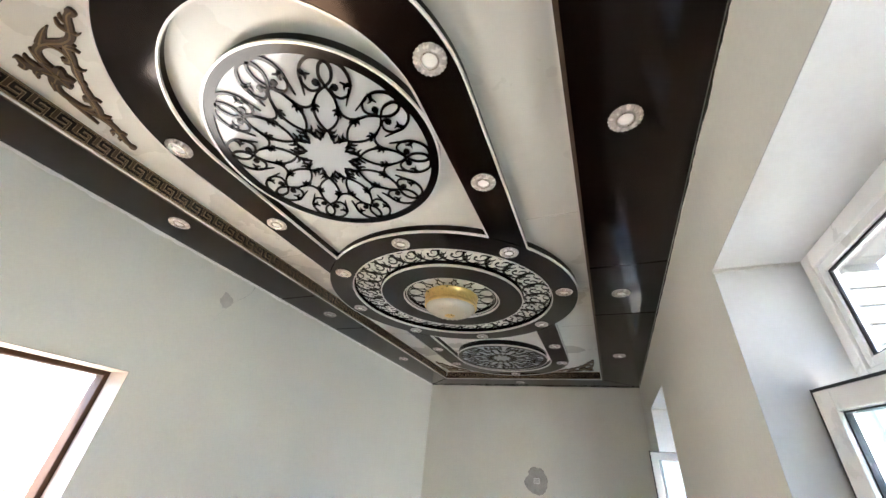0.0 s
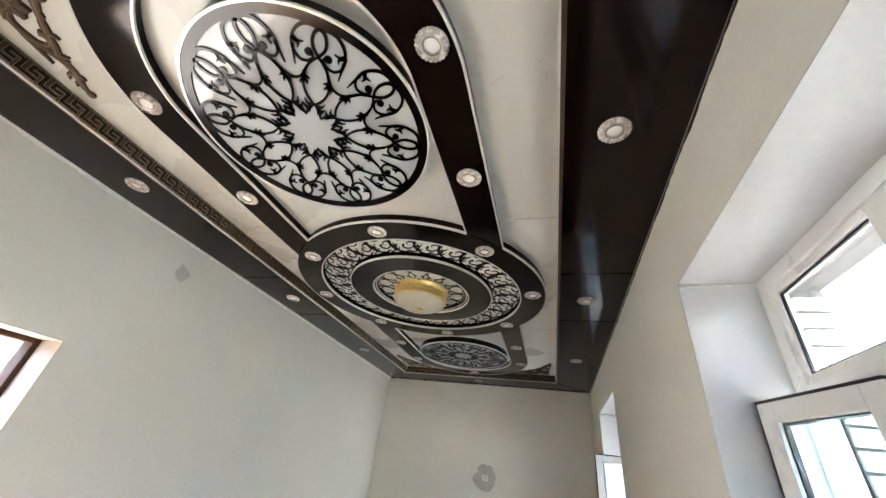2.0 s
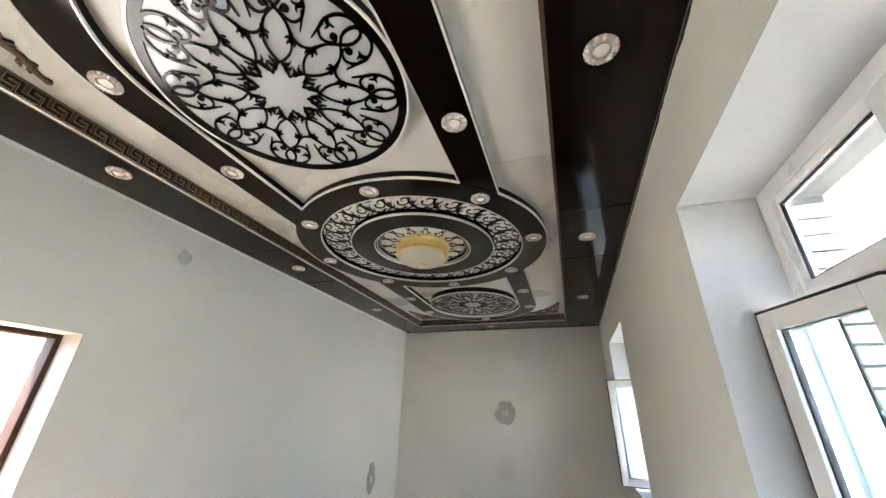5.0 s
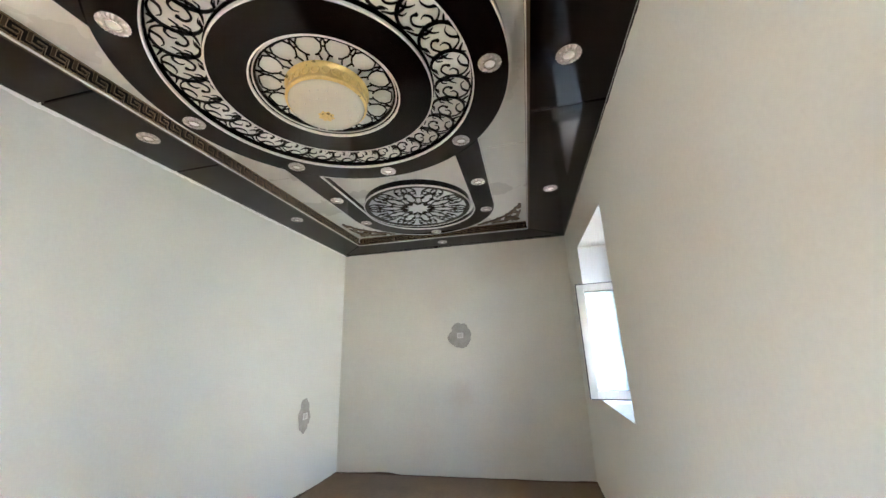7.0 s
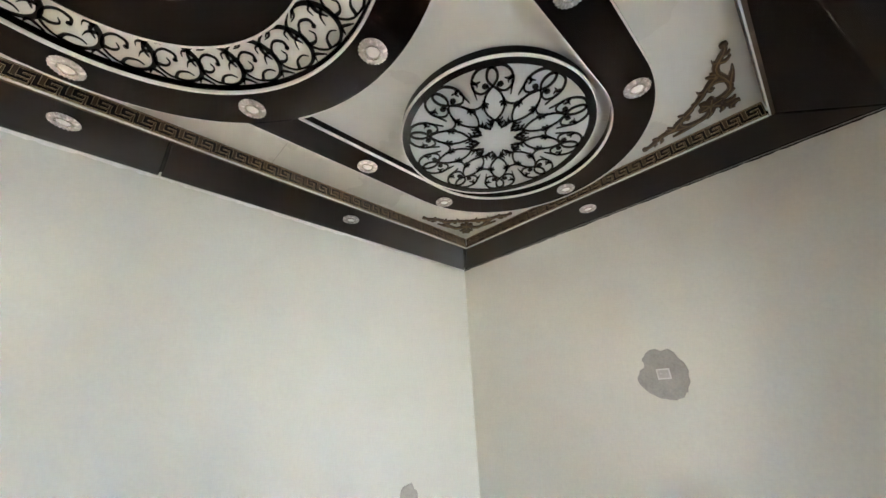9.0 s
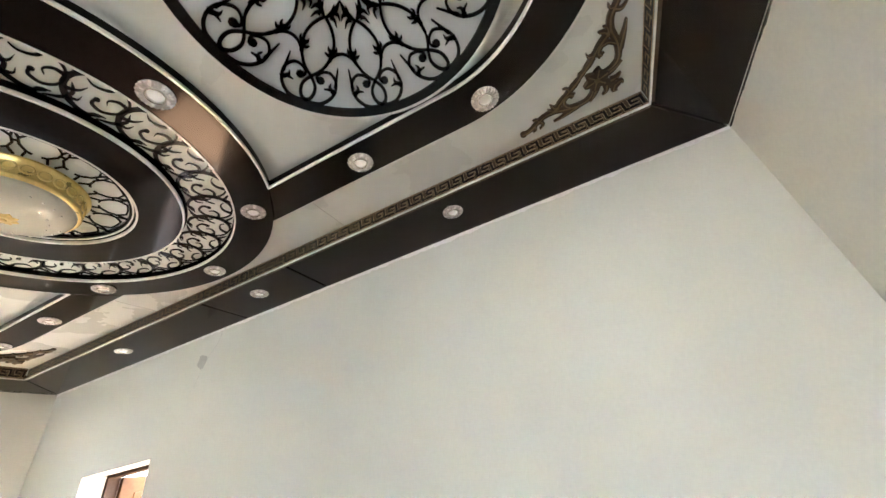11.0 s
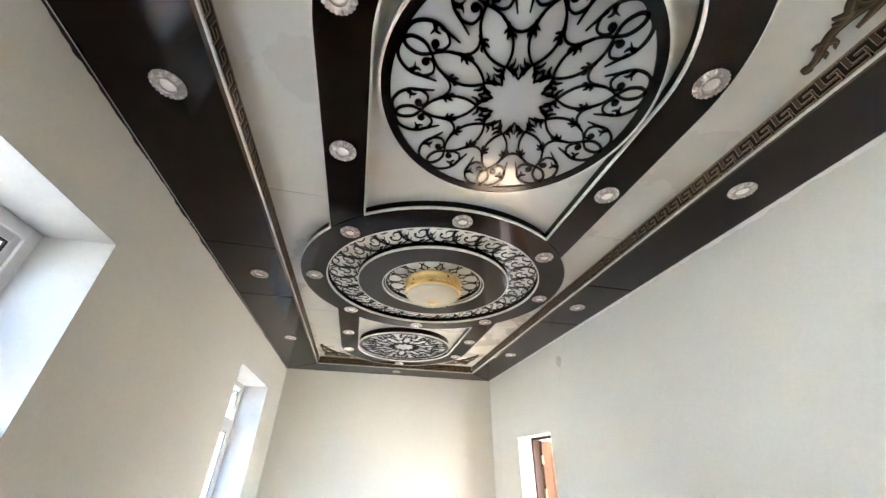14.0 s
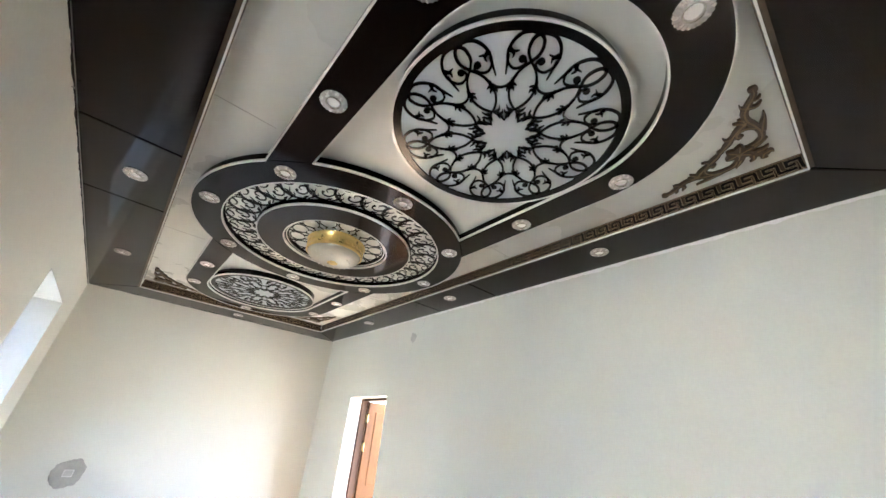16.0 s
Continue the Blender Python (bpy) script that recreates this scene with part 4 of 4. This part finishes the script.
# ---- socket patches ----
def patch(m, r, seed, stretch, material, label, box=True, height=0.0035):
    bm = bmesh.new()
    rough_blob(bm, r, height, seed, stretch)
    ob = part("plaster_patch", bm, material)
    ob.matrix_world = m
    tagged(ob, label, "plaster patch", "filler patches on the walls")
    if box:
        sock = thing("wall_socket", m @ pose(0, 0, height + 0.0005), "white unfinished electrical box in a mortar patch", "socket", "unfinished wall sockets")
        bm = bmesh.new()
        for a, b in (((-0.042, -0.034, 0), (0.042, -0.026, 0.006)), ((-0.042, 0.026, 0), (0.042, 0.034, 0.006)), ((-0.042, -0.026, 0), (-0.034, 0.026, 0.006)), ((0.034, -0.026, 0), (0.042, 0.026, 0.006))):
            soft_block(bm, a, b, 0.001)
        part("socket_frame", bm, PLASTIC, sock)
        bm = bmesh.new()
        soft_block(bm, (-0.034, -0.026, 0.0), (0.034, 0.026, 0.002), 0.0008)
        part("socket_back", bm, OLD_MORTAR, sock, "pale grey inside")
        for x in (-0.016, 0.016):
            bm = bmesh.new()
            dot(bm, (x, 0), 0.006, 0.002, 0.0042, 10)
            part("terminal", bm, PLASTIC, sock)


patch(pose(0.15, NORTH, 1.715, 90, 0, 0), 0.158, 1.0, (1.0, 1.05), MORTAR, "rough grey mortar patch round a wall box")
patch(pose(WEST, 2.475, 0.83, 90, 0, 90), 0.15, 5.4, (0.82, 1.12), MORTAR, "rough grey mortar patch round a wall box")
patch(pose(WEST, -0.97, 0.86, 90, 0, 90), 0.165, 9.0, (0.95, 1.05), MORTAR, "rough grey mortar patch round a wall box")
patch(pose(1.0, SOUTH, 1.02, 90, 0, 180), 0.145, 13.0, (1.0, 0.95), MORTAR, "rough grey mortar patch round a wall box")
patch(pose(WEST, -0.94, 2.76, 90, 0, 90), 0.058, 21.0, (1.0, 1.0), OLD_MORTAR, "small round light grey filler patch", False, 0.002)
bm = bmesh.new()
turned(bm, [(0.0, 0.014), (0.006, 0.013), (0.006, 0.010), (0.0025, 0.009), (0.0025, -0.004)], 10)
nail = part("nail", bm, MORTAR)
nail.matrix_world = pose(EAST, 0.655, 2.976, 0, -90, 0)
tagged(nail, "small grey nail in the plastered wall", "nail")

bm = bmesh.new()
line = smooth_line([(-0.742, 2.985), (-0.752, 2.92), (-0.80, 2.85), (-0.862, 2.79), (-0.905, 2.72), (-0.955, 2.63), (-0.985, 2.55)], 5)
rows = []
for i, p in enumerate(line):
    w = 0.0022 * (1.2 - i / len(line)) + 0.0008 * noise.noise(Vector((p.x * 40, p.y * 40, 1.0)))
    rows.append([bm.verts.new((WEST + d, p.x + q * w, p.y)) for q, d in ((-1, 0.0002), (0, 0.0012), (1, 0.0002))])
for a, b in zip(rows, rows[1:]):
    for k in range(2):
        bm.faces.new((a[k], b[k], b[k + 1], a[k + 1]))
tagged(part("plaster_crack", bm, OLD_MORTAR), "hairline crack in the off-white wall plaster", "crack", kind="structure")

# ---- shrub in the yard ----
def shrub(m):
    root = thing("shrub", m, "green leafy shrub before the yard wall", "shrub")
    rnd = random.Random(4)
    bm = bmesh.new()
    tips = []
    for i in range(9):
        a = rnd.uniform(0, 6.28)
        top = Vector((0.45 * math.cos(a) * rnd.uniform(0.3, 1), 0.45 * math.sin(a) * rnd.uniform(0.3, 1), rnd.uniform(0.9, 1.75)))
        prev, rad = Vector((0.05 * math.cos(a), 0.05 * math.sin(a), 0)), 0.03
        for k in range(1, 6):
            p = top * (k / 5) + Vector((rnd.uniform(-0.05, 0.05), rnd.uniform(-0.05, 0.05), 0))
            d = (p - prev).normalized().to_track_quat("Z", "Y").to_matrix()
            lo = [bm.verts.new(prev + d @ Vector((rad * math.cos(j * 1.2566), rad * math.sin(j * 1.2566), 0))) for j in range(5)]
            rad *= 0.74
            hi = [bm.verts.new(p + d @ Vector((rad * math.cos(j * 1.2566), rad * math.sin(j * 1.2566), 0))) for j in range(5)]
            for j in range(5):
                bm.faces.new((lo[j], lo[(j + 1) % 5], hi[(j + 1) % 5], hi[j]))
            prev = p
            if k > 1:
                tips.append(p)
    part("trunk", bm, BARK, root)
    bm = bmesh.new()
    for t in tips:
        for _ in range(40):
            p = t + Vector((rnd.gauss(0, 0.13), rnd.gauss(0, 0.13), rnd.gauss(0, 0.11)))
            q = Euler((rnd.uniform(0, 6.28), rnd.uniform(0, 6.28), rnd.uniform(0, 6.28))).to_matrix()
            s = rnd.uniform(0.02, 0.04)
            v = [bm.verts.new(p + q @ Vector(c) * s) for c in ((0, -1, 0), (0.5, 0, 0.12), (0, 1.1, 0), (-0.5, 0, 0.12))]
            bm.faces.new(v)
    part("crown", bm, LEAF, root)


shrub(pose(-5.6, -0.15, GROUND))

# ---- bricks of the outer window jambs ----
brick_mesh = None
for y0, y1 in WIN:
    for y, s in ((y0 + 0.058, 1), (y1 - 0.058, -1)):
        z = SILL + 0.07
        while z + 0.058 < HEAD - 0.06:
            if brick_mesh is None:
                bm = bmesh.new()
                soft_block(bm, (0.0, 0.0, 0.0), (0.118, 0.016, 0.0535), 0.003)
                o = part("brick", bm, BRICK, wall_east_outer)
                brick_mesh = o.data
            else:
                o = new("brick", brick_mesh)
                o.parent = wall_east_outer
            o.location = (X_BRICK + 0.004, y + 0.001 if s > 0 else y - 0.017, z + 0.004)
            z += 0.0655
